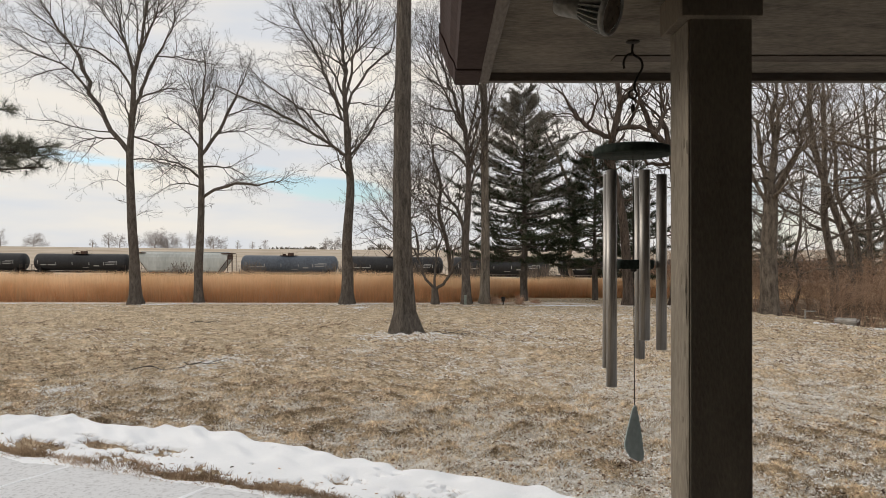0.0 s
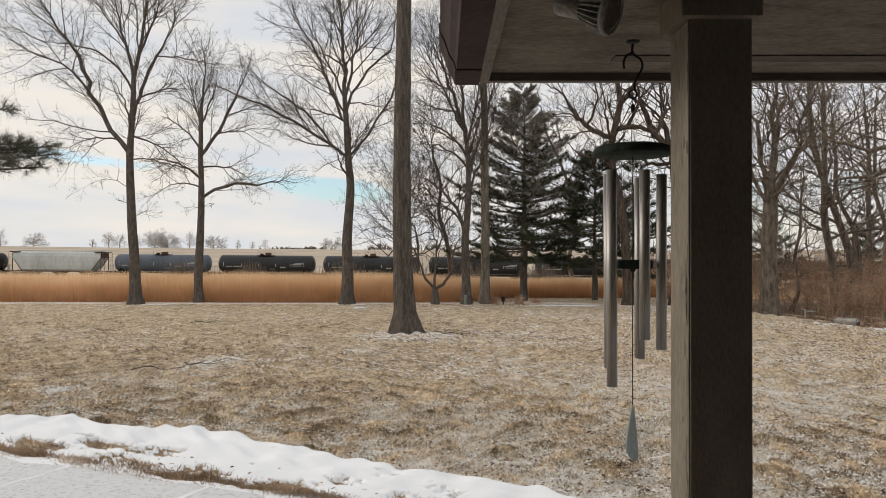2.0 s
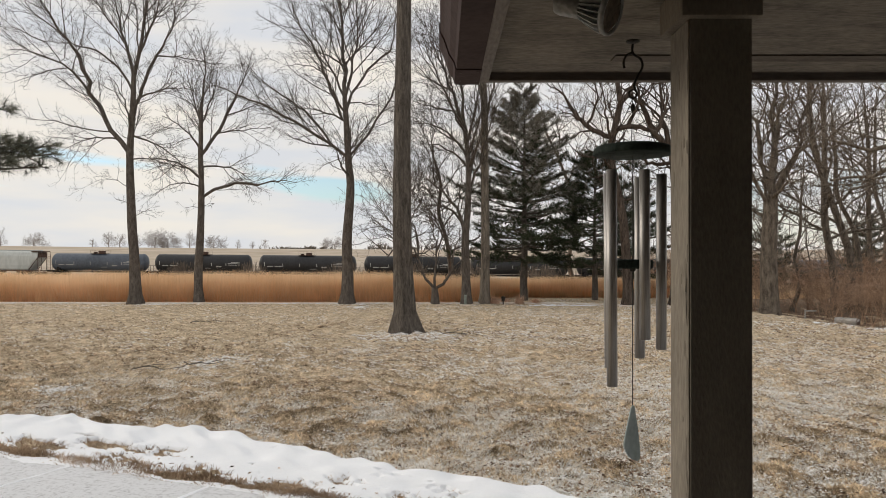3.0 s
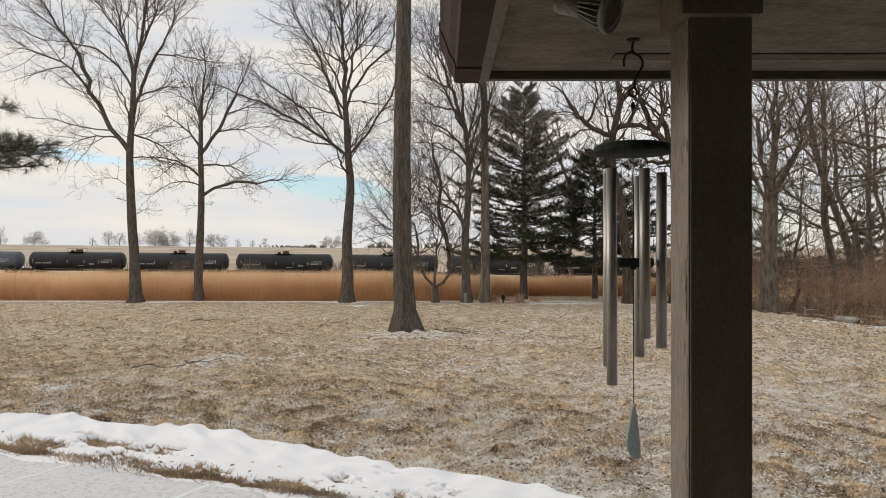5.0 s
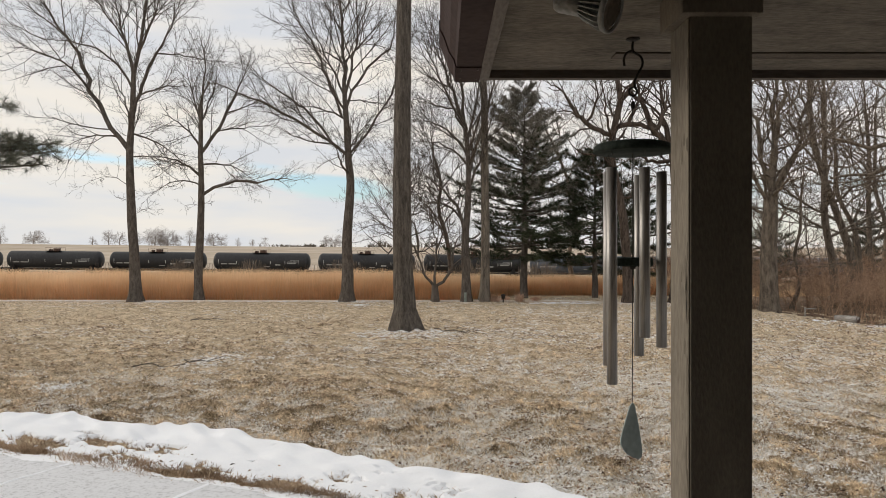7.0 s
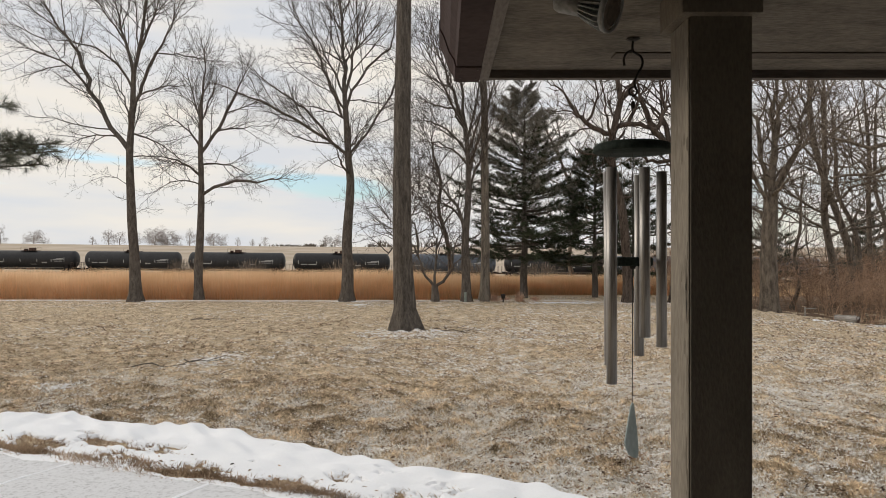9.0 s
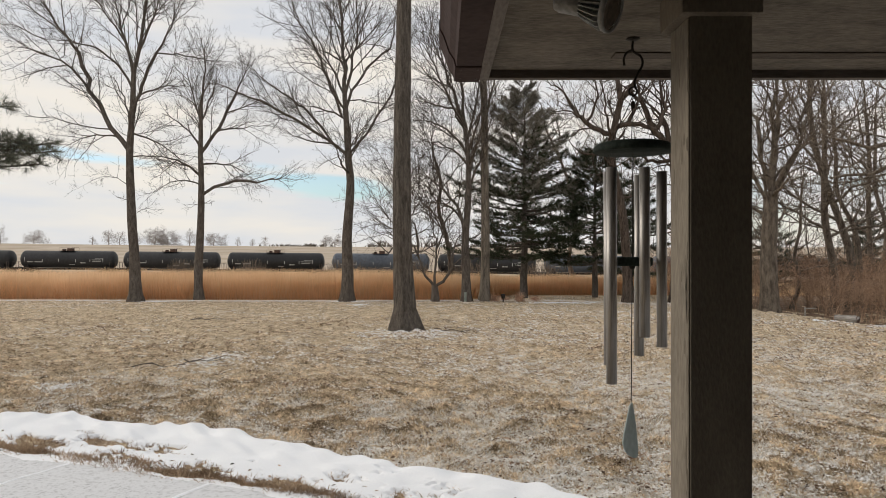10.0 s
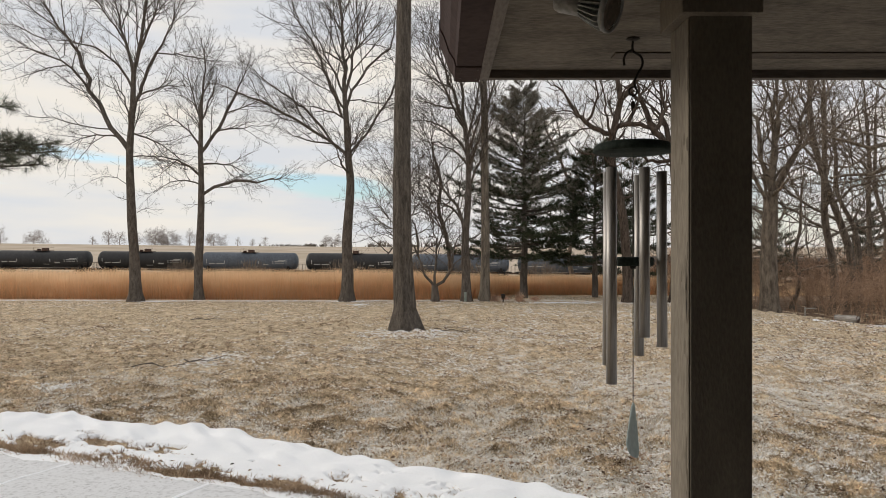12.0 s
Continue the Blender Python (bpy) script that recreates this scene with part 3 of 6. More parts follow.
def snow_catch(x, y):
    """Where the wind has left more snow in the turf."""
    q = np.zeros(len(x))
    for cx, cy, w, d in ((-2.9, 14.0, 0.9, 0.8), (-3.3, 10.5, 0.9, 0.7), (0.9, 10.6, 1.2, 0.7), (2.3, 9.3, 0.9, 0.5), (-0.4, 7.9, 0.8, 0.4), (4.7, 11.0, 1.3, 0.7), (3.7, 8.5, 0.9, 0.5), (-5.6, 13.0, 1.1, 0.8), (1.6, 13.5, 1.3, 0.6)):
        q += np.exp(-((x - cx) / w) ** 2 - ((y - cy) / d) ** 2)
    return q


def make_lawn_grass():
    xs, ys = [], []
    for n, y0, y1, sd in ((170000, 4.6, 8, 11), (170000, 8, 13, 12), (150000, 13, 26.5, 13)):
        x, y, rng = scatter_wedge(n, y0, y1, sd)
        keep = on_lawn(x, y)
        xs.append(x[keep])
        ys.append(y[keep])
    x, y = np.concatenate(xs), np.concatenate(ys)
    rng = np.random.default_rng(14)
    n = len(x)
    length = rng.uniform(0.025, 0.065, n)
    lean = rng.uniform(0.75, 1.6, n)
    width = rng.uniform(0.003, 0.007, n) * (0.7 + y / 13)
    # frost lies in drifts
    drift = 0.75 * lumps(x * 0.7 + 2, y * 0.7, 0.8) - 0.75 * tussock(x, y) + rng.normal(0, 0.38, n)
    white = drift + 0.45 * snow_catch(x, y) + 0.31 * np.clip((x + 1.2) / 3, -0.7, 1) > 0.44 - 0.30 * (1 - ease(7, 12, y)) + 0.22 * ease(11, 16, y)
    brown = rng.random(n) < 0.42 - 0.22 * np.clip(x / 4, -1, 1) + 0.42 * tussock(x * 0.7 + 3, y * 0.5)
    for name, pick, mat, label in (("lawn_grass", ~white & ~brown, LAWN_BLADE, "short dead tan turf of the lawn"), ("withered_grass", ~white & brown, BROWN_BLADE, "brown withered turf of the lawn"), ("frosted_grass", white, FROST_BLADE, "turf blades caught with snow")):
        s = Soup()
        for near, segs in ((y < 9.5, 2), (y >= 9.5, 1)):
            q = pick & near
            b = blades(x[q], y[q], height(x[q], y[q]) - 0.003, length[q], width[q] * (1.0 if segs == 2 else 1.35), lean[q], 15 + segs, segs)
            for k in (3, 4):
                s.f[k] += [f + s.n for f in b.f[k]]
            s.v += b.v
            s.n += b.n
        tagged(part(name, s, mat), label, "grass", kind="stuff")


def make_lawn_snow():
    """Grains and crusts of snow lodged in the hollows of the turf."""
    x, y, rng = scatter_wedge(140000, 4.7, 23.5, 51, power=1.25)
    keep = on_lawn(x, y) & (0.8 * lumps(x * 0.55 + 1.3, y * 0.8 + 0.5, 0.8) - 0.8 * tussock(x, y) + 0.3 * tussock(x * 2.9, y * 2.9) + rng.normal(0, 0.42, len(x)) + 0.45 * snow_catch(x, y) + 0.31 * np.clip((x + 1.2) / 3, -0.7, 1) > 0.46 - 0.18 * (1 - ease(6, 12, y)) + 0.26 * ease(11, 16, y))
    x, y = x[keep], y[keep]
    n = len(x)
    size = rng.uniform(0.003, 0.011, n) * (1 + np.clip(y - 8, 0, 9) / 8)
    a0 = rng.uniform(0, 6.28, n)
    p = np.stack([x, y, height(x, y) + 0.022], -1)
    ring = []
    for k in range(4):
        a = a0 + k * 1.57 + rng.normal(0, 0.3, n)
        r = size * rng.uniform(0.6, 1.4, n)
        ring.append(p + np.stack([r * np.cos(a) * 1.3, r * np.sin(a), rng.uniform(-0.006, 0.004, n)], -1))
    top = p + np.array((0, 0, 1.0)) * (size * 0.4)[:, None]
    v = np.stack(ring + [top], 1).reshape(-1, 3)
    b = np.arange(n) * 5
    s = Soup()
    s.v.append(v)
    s.n = len(v)
    s.f[3] += [np.stack([b + k, b + (k + 1) % 4, b + 4], -1) for k in range(4)]
    tagged(part("lawn_snow", s, FLECK, smooth=True), "grains of snow lodged in the turf", "snow", kind="stuff")


def make_edge_tufts():
    """Brown grass poking through the snow along the walk."""
    hole, gx, gy = BARE
    rng = np.random.default_rng(21)
    pick = np.argwhere(hole > 0.45)
    pick = pick[rng.integers(0, len(pick), 7000)]
    x = gx[pick[:, 0], pick[:, 1]] + rng.normal(0, 0.012, len(pick))
    y = gy[pick[:, 0], pick[:, 1]] + rng.normal(0, 0.012, len(pick))
    centre = rng.uniform(-7.4, 3.3, 85)
    a = np.repeat(centre, 110) + rng.normal(0, 0.10, 9350)
    o = np.repeat(rng.uniform(0.0, 0.11, 85), 110) + rng.normal(0, 0.038, 9350)
    ex, ey = beside_walk(a, o)
    # the thickest clumps
    for cx, cy in ((-1.49, 5.30), (-1.26, 5.15), (-0.97, 5.03), (-1.75, 5.43), (-0.77, 4.98), (-2.25, 5.71), (-2.72, 5.85), (-3.21, 6.05)):
        along, across = rng.normal(0, 0.11, 260), rng.normal(0, 0.035, 260)
        ex, ey = np.concatenate([ex, cx + WALK_DIR[0] * along + WALK_OUT[0] * across]), np.concatenate([ey, cy + WALK_DIR[1] * along + WALK_OUT[1] * across])
    x, y = np.concatenate([x, ex]), np.concatenate([y, ey])
    n = len(x)
    by_walk = np.arange(n) >= n - len(ex)
    s = blades(x, y, height(x, y) + np.where(by_walk, 0.012, -0.01), rng.uniform(0.03, 0.08, n), rng.uniform(0.003, 0.006, n), rng.uniform(0.6, 1.5, n), 22)
    tagged(part("verge_grass", s, TUFT), "brown grass tufts poking through the snow", "grass", kind="stuff")


def make_leaves():
    x, y, rng = scatter_wedge(36000, 4.8, 18.0, 31, power=1.0)
    keep = on_lawn(x, y) & (0.6 * lumps(x * 1.1 + 7, y * 0.9, 0.9) + 0.6 * tussock(x * 0.5, y * 0.5) + rng.normal(0, 0.4, len(x)) + 0.12 * np.clip(x / 3, -1, 1) > 0.10)
    x, y = x[keep], y[keep]
    x, y = np.concatenate([x, rng.normal(-1.7, 0.42, 90)]), np.concatenate([y, rng.normal(9.0, 0.15, 90)])
    a, o = rng.uniform(-4.5, 2.5, 170), 0.05 + 0.45 * rng.random(170) ** 1.6
    ex, ey = beside_walk(a, o)
    x, y = np.concatenate([x, ex]), np.concatenate([y, ey])
    n = len(x)
    size = rng.uniform(0.007, 0.021, n) * (1 + 0.5 * ease(8, 15, y)) * (1 + 0.4 * np.exp(-((x + 1.7) / 0.6) ** 2 - ((y - 9.0) / 0.25) ** 2))
    yaw = rng.uniform(0, 2 * np.pi, n)
    tilt = rng.uniform(-0.5, 0.5, n)
    z = height(x, y) + rng.uniform(0.015, 0.045, n)
    a = np.stack([np.cos(yaw), np.sin(yaw), tilt], -1) * size[:, None]
    b = np.stack([-np.sin(yaw), np.cos(yaw), rng.uniform(-0.5, 0.5, n)], -1) * (size * 0.6)[:, None]
    p = np.stack([x, y, z], -1)
    curl = np.array((0, 0, 1)) * (size * 0.35)[:, None]
    v = np.stack([p - a, p - b + curl, p + a * 0.9 + curl * 0.4, p + b + curl, p - curl * 0.2], 1).reshape(-1, 3)
    k = np.arange(n) * 5
    s = Soup()
    s.v.append(v)
    s.n = len(v)
    s.f[3] += [np.stack([k, k + 1, k + 4], -1), np.stack([k + 1, k + 2, k + 4], -1), np.stack([k + 2, k + 3, k + 4], -1), np.stack([k + 3, k, k + 4], -1)]
    tagged(part("fallen_leaves", s, LEAF), "scattered curled brown leaves on the lawn", "leaves", kind="stuff")


def make_prairie():
    """Tall bluestem: russet leaves below, thin pale stalks and seed heads above them."""
    rng = np.random.default_rng(41)
    for name, mat, label, share, low, high, wide, bend in (("prairie_grass", PRAIRIE, "tall tan dry prairie grass stalks", 1.0, 0.74, 1.13, 0.0105, (0.02, 0.34)),
                                                           ("prairie_leaves", RUSSET, "russet lower leaves of the dry prairie grass", 0.8, 0.30, 0.86, 0.014, (0.1, 0.7))):
        groups = [(150000, 0.0, 2.5, 1.0), (40000, 2.5, 9, 1.0), (26000, 9, 30, 1.6), (16000, 30, 82, 2.6)]
        xs, ys, wd = [], [], []
        for n, d0, d1, w in groups:
            n = int(n * share)
            d = rng.uniform(d0, d1, n)
            x = rng.uniform(-0.66, 0.40 if d0 < 9 else 0.62, n) * (26 + d)
            y = np.maximum(path_line(x) + 0.42, 24.6 + 2.9 * ease(0.3, 2.8, x)) + d
            xs.append(x)
            ys.append(y)
            wd.append(np.full(n, w))
        x, y, w = map(np.concatenate, (xs, ys, wd))
        n = len(x)
        clump = 0.5 + 0.5 * np.sin(x * 2.1 + np.sin(y * 1.7) * 2) * np.sin(y * 1.3 + x * 0.6)
        length = (0.90 - 0.19 * ease(-2, 2.5, x) + 0.08 * clump) * rng.uniform(low, high, n)
        s = blades(x, y, height(x, y) - 0.02, length, rng.uniform(0.7, 1.25, n) * wide * w, rng.uniform(*bend, n), 42, 1)
        tagged(part(name, s, mat), label, "grass", kind="stuff")


make_lawn_grass()
make_lawn_snow()
make_edge_tufts()
make_leaves()
make_prairie()


# ---------------------------------------------------------------- the porch
SOFFIT_Z, EDGE_Y = 2.204, 2.57


def make_porch():
    roof = tagged(empty("porch_roof"), "taupe porch roof with rough-sawn soffit and brown trim", "roof", kind="structure")
    part("soffit", block(0.15, 9.0, -0.3, EDGE_Y, SOFFIT_Z, SOFFIT_Z + 0.02, 0), SOFFIT_PAINT, roof)
    part("batten", block(0.526, 9.0, 2.335, 2.405, SOFFIT_Z - 0.005, SOFFIT_Z - 0.0005, 0.001), STRIP, roof, "flat taupe batten across the soffit")
    part("front_fascia", block(0.10, 9.0, EDGE_Y, EDGE_Y + 0.035, 2.177, 2.36, 0.003), DARK_TRIM, roof, "dark brown fascia board")
    part("side_trim", block(0.12, 0.152, -0.3, EDGE_Y - 0.001, 2.168, 2.34, 0.003), TRIM_PAINT, roof)
    # roof deck rising away from the gutter
    bm = bmesh.new()
    bmesh.ops.create_cube(bm, size=1)
    for v in bm.verts:
        x = 0.02 if v.co.x < 0 else 9.0
        v.co = (x, -0.3 if v.co.y < 0 else EDGE_Y + 0.09, 2.365 + (x - 0.02) * 0.16 + (0.0 if v.co.z < 0 else 0.05))
    part("roof_deck", bm, SHINGLE, roof, "dark asphalt shingle roof")

    gutter = tagged(empty("gutter"), "brown enamelled rain gutter along the eave", "gutter", kind="structure")
    prof = [(0.12, 2.30), (0.12, 2.168), (0.042, 2.168), (0.036, 2.19), (0.020, 2.215), (0.012, 2.24), (0.004, 2.262), (-0.008, 2.285), (-0.008, 2.312), (0.004, 2.314)]
    s = Soup()
    y0, y1 = -0.3, EDGE_Y
    for y in (y0, y1 - 0.001):
        s.v.append(np.array([(x, y, z) for x, z in prof]))
    n = len(prof)
    s.f[4].append(np.array([(i, i + 1, n + i + 1, n + i) for i in range(n - 1)]))
    s.n = 2 * n
    tr = part("trough", s, GUTTER_PAINT, gutter)
    mod = tr.modifiers.new("thickness", "SOLIDIFY")
    mod.thickness = 0.0025
    cap = bmesh.new()
    lo = [cap.verts.new((x, EDGE_Y - 0.002, z)) for x, z in prof]
    hi = [cap.verts.new((x, EDGE_Y + 0.004, z)) for x, z in prof]
    cap.faces.new(lo)
    cap.faces.new(hi)
    for i in range(n):
        j = (i + 1) % n
        cap.faces.new((lo[i], lo[j], hi[j], hi[i]))
    bmesh.ops.recalc_face_normals(cap, faces=cap.faces[:])
    part("end_cap", cap, GUTTER_PAINT, gutter)
    collar = Soup()
    for (xa, za), (xb, zb) in zip(prof[1:], prof[2:-1]):
        dx, dz = xb - xa, zb - za
        L = math.hypot(dx, dz)
        ox, oz = dz / L * 0.004, -dx / L * 0.004
        collar.add([(xa - ox, EDGE_Y - 0.20, za - oz), (xb - ox, EDGE_Y - 0.20, zb - oz), (xb - ox, EDGE_Y + 0.005, zb - oz), (xa - ox, EDGE_Y + 0.005, za - oz),
                    (xa, EDGE_Y - 0.20, za), (xb, EDGE_Y - 0.20, zb), (xb, EDGE_Y + 0.005, zb), (xa, EDGE_Y + 0.005, za)],
                   [(0, 1, 2, 3), (7, 6, 5, 4), (0, 4, 5, 1), (1, 5, 6, 2), (2, 6, 7, 3), (3, 7, 4, 0)])
    part("end_collar", collar, GUTTER_PAINT, gutter)
    for x, y in ((0.055, EDGE_Y - 0.17), (0.055, EDGE_Y - 0.06), (0.108, EDGE_Y - 0.18), (0.108, EDGE_Y - 0.05)):
        bm = lathe([(0.0, -0.004), (0.0025, -0.003), (0.003, 0.0)], 8)
        bm.transform(pose(x, y, 2.1635))
        part("rivet", bm, DARK_TRIM, gutter)

    post = tagged(empty("porch_post"), "square rough-sawn porch post, brown stain worn along the edge", "post", kind="structure")
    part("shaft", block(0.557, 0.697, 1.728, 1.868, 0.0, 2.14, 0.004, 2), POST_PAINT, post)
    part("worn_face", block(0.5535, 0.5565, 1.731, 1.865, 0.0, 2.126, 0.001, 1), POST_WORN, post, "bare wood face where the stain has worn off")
    # scraps of the old stain left on the bare face, mostly along its front edge
    rng = random.Random(17)
    for k in range(34):
        z, y = rng.uniform(0.15, 2.05), 1.7325 + (0.004 + 0.016 * rng.random() ** 2 if k < 24 else rng.uniform(0.02, 0.11))
        h, w = rng.uniform(0.008, 0.055), rng.uniform(0.003, 0.009)
        bm = bmesh.new()
        n = 9
        rim = [(w * (0.6 + 0.6 * rng.random()) * math.cos(6.283 * i / n), h * (0.6 + 0.6 * rng.random()) * math.sin(6.283 * i / n)) for i in range(n)]
        inner = [bm.verts.new((0.5534, max(y + a, 1.7318), z + b)) for a, b in rim]
        outer = [bm.verts.new((0.5529, max(y + a * 0.9, 1.7319), z + b * 0.95)) for a, b in rim]
        bm.faces.new(outer)
        for i in range(n):
            j = (i + 1) % n
            bm.faces.new((inner[i], inner[j], outer[j], outer[i]))
        bmesh.ops.recalc_face_normals(bm, faces=bm.faces[:])
        part("stain_flake", bm, POST_PAINT, post)
    part("cap_block", block(0.531, 0.711, 1.700, 1.880, 2.127, SOFFIT_Z, 0.004, 2), POST_PAINT, post)
    # out of view; serves as a reflector for the lower post and soffit
    tagged(part("porch_floor", block(0.2, 9.0, -0.3, 2.3, -0.10, 0.012, 0.01), BOUNCE_FLOOR), "unseen concrete porch floor, kept pale to bounce light upwards", "floor", kind="structure")
    # unseen walls, added and sized to keep sky light off the post's front
    tagged(part("unseen_wall_south", block(-9.0, 9.0, -0.46, -0.3, -0.1, 4.5, 0), UNSEEN_WALL), "unseen dark house wall behind the porch, holding back sky light", "wall", kind="structure")
    tagged(part("unseen_wall_east", block(2.6, 2.76, -0.3, 1.6, -0.1, SOFFIT_Z, 0), UNSEEN_WALL), "unseen dark wall beside the porch, holding back light", "wall", kind="structure")


make_porch()


def wire(points, r, sides=8, steps=8):
    """A smooth round bar through a few bends."""
    P = [Vector(p) for p in points]
    pts = []
    for i in range(len(P) - 1):
        a, b, c, d = P[max(i - 1, 0)], P[i], P[i + 1], P[min(i + 2, len(P) - 1)]
        for k in range(steps):
            t = k / steps
            pts.append(0.5 * ((2 * b) + (c - a) * t + (2 * a - 5 * b + 4 * c - d) * t * t + (3 * b - a - 3 * c + d) * t ** 3))
    pts.append(P[-1])
    s = Soup()
    s.tube([tuple(p) for p in pts], [r] * len(pts), sides)
    return s


# ---------------------------------------------------------------- flood lamp under the soffit
def make_lamp():
    lamp = tagged(empty("flood_lamp"), "grey outdoor flood lamp with finned bulb on the soffit", "lamp")
    face = Vector((0.364, 1.64, 2.113))
    n = Vector((0.80, -0.50, -0.33)).normalized()
    m = Matrix.Translation(face) @ n.to_track_quat("Z", "Y").to_matrix().to_4x4() @ Matrix.Scale(1.09, 4)
    bm = lathe([(0.0, -0.004), (0.037, -0.004), (0.040, 0.0), (0.0445, 0.001), (0.0455, -0.006), (0.043, -0.012), (0.0, -0.012)], 40)
    bm.transform(m)
    part("bezel", bm, LAMP_GREY, lamp, smooth=True)
    bm = lathe([(0.0, 0.0012), (0.030, 0.0005), (0.039, -0.002), (0.039, -0.004), (0.0, -0.004)], 40)
    bm.transform(m)
    part("lens", bm, LAMP_FACE, lamp, "dark lens")
    bm = lathe([(0.030, -0.012), (0.024, -0.035), (0.017, -0.062), (0.016, -0.07), (0.0, -0.07)], 32)
    bm.transform(m)
    part("bulb_core", bm, GREEN_BOX, lamp)
    for i in range(22):
        a = 2 * math.pi * i / 22
        bm = bmesh.new()
        pr = [(0.043, -0.012), (0.0435, -0.02), (0.035, -0.045), (0.026, -0.066), (0.017, -0.066), (0.026, -0.035), (0.03, -0.012)]
        f = [bm.verts.new((r, -0.0011, h)) for r, h in pr]
        g = [bm.verts.new((r, 0.0011, h)) for r, h in pr]
        bm.faces.new(f)
        bm.faces.new(g)
        for k in range(len(pr)):
            j = (k + 1) % len(pr)
            bm.faces.new((f[k], f[j], g[j], g[k]))
        bmesh.ops.recalc_face_normals(bm, faces=bm.faces[:])
        bm.transform(m @ Matrix.Rotation(a, 4, "Z"))
        part("fin", bm, LAMP_FIN, lamp)
    bm = lathe([(0.0, -0.125), (0.022, -0.123), (0.0245, -0.115), (0.0245, -0.068), (0.022, -0.064), (0.0, -0.064)], 32)
    bm.transform(m)
    part("socket", bm, LAMP_GREY, lamp, smooth=True)
    back = m @ Vector((0, 0, -0.11))
    part("arm", wire([back, back + Vector((-0.02, 0.0, 0.03)), (back.x - 0.02, back.y, SOFFIT_Z)], 0.009), LAMP_GREY, lamp)
    bm = lathe([(0.055, -0.018), (0.06, -0.01), (0.06, -0.001), (0.0, -0.001)], 32)
    bm.transform(pose(back.x - 0.02, back.y, SOFFIT_Z))
    part("canopy", bm, LAMP_GREY, lamp)


make_lamp()

# ---------------------------------------------------------------- wind chime
CHIME = {}
CH_X, CH_Y = 0.5416, 2.187


def make_chime():
    hook = tagged(empty("ceiling_hook", pose(CH_X, CH_Y, SOFFIT_Z)), "black iron plant hook screwed to the soffit", "hook")
    bm = lathe([(0.0, 0.0), (0.019, 0.0), (0.020, -0.003), (0.012, -0.007), (0.006, -0.009), (0.0, -0.009)], 20)
    part("plate", bm, IRON, hook, smooth=True)
    part("hook_bar", wire([(0, 0, -0.006), (0, 0, -0.035), (0.022, 0, -0.052), (0.027, 0, -0.075), (0.012, 0, -0.105), (0.004, 0, -0.125), (0.008, 0, -0.142)], 0.0035), IRON, hook)
    part("hook_curl", wire([(0, 0, -0.033), (-0.018, 0, -0.042), (-0.026, 0, -0.06), (-0.024, 0, -0.078)], 0.0035), IRON, hook)
    part("s_ring", wire([(0.004, 0, -0.138), (0.012, 0, -0.150), (0.004, 0, -0.163), (-0.009, 0, -0.158), (-0.010, 0, -0.145), (0.002, 0, -0.138)], 0.003), IRON, hook)

    z_disc = 1.6 + (443 - 262) * CH_Y / 1358
    chime = tagged(empty("wind_chime", pose(CH_X, CH_Y, z_disc)), "large wind chime, dark green disc and five metal tubes", "wind chime")
    chime.scale = (1.02, 1.02, 1.02)
    R = 0.110
    part("top_disc", lathe([(0.0, 0.014), (0.085, 0.014), (0.100, 0.010), (0.108, 0.001), (R, -0.006), (0.1095, -0.012), (0.106, -0.014), (0.0, -0.014)], 56), DISC_GREEN, chime, "dark green round top plate", smooth=True)
    top = (SOFFIT_Z - 0.160 - z_disc) / 1.02
    for i in range(3):
        a = radians(80 + 120 * i)
        part("hanger_cord", wire([(0, 0, top), (0.02 * math.cos(a), 0.02 * math.sin(a), top * 0.7), (0.07 * math.cos(a), 0.07 * math.sin(a), 0.012)], 0.0012, 5), CORD, chime)
    part("knot", knot(top - 0.03), CORD, chime)
    # tubes: sideways, in depth, top, bottom
    r = 0.0145
    for k, (x, y, zt, zb) in enumerate(((-0.0686, -0.040, -0.058, -0.652), (-0.0576, 0.050, -0.062, -0.614), (0.0370, 0.075, -0.068, -0.590), (0.0120, -0.078, -0.062, -0.520), (0.0800, 0.000, -0.066, -0.556))):
        tube = part("tube", lathe([(r - 0.0025, 0.0), (r, 0.0), (r, zb - zt), (r - 0.0025, zb - zt), (r - 0.0025, 0.0)], 28), TUBE_METAL, chime, smooth=False)
        for f in tube.data.polygons:
            f.use_smooth = abs(f.normal.z) < 0.5
        tube.location = (x, y, zt)
        cords = Soup()
        for e in (-1, 1):
            cords.tube([(e * r * 0.8, 0, -0.02), (e * r * 0.5, 0, 0.02), (0.0, 0, -zt - 0.013)], [0.0005] * 3, 5)
        part("tube_cord", cords, CORD, tube)
        CHIME[k] = (tube, Vector((x, y, zt)))
    string = part("centre_cord", wire([(0, 0, -0.014), (0, 0, -0.4), (0, 0, -0.711)], 0.0013, 6, 2), CORD, chime)
    CHIME["string"] = string
    part("striker", lathe([(0.0, -0.330), (0.052, -0.330), (0.056, -0.326), (0.056, -0.309), (0.052, -0.305), (0.0, -0.305)], 36), DISC_GREEN, string, "dark round striker", smooth=False)
    bm = lathe([(0.0, -0.340), (0.008, -0.337), (0.009, -0.330), (0.0, -0.329)], 12)
    part("striker_knot", bm, CORD, string)
    # wind sail: a teardrop plate with an oblique foot
    bm = bmesh.new()
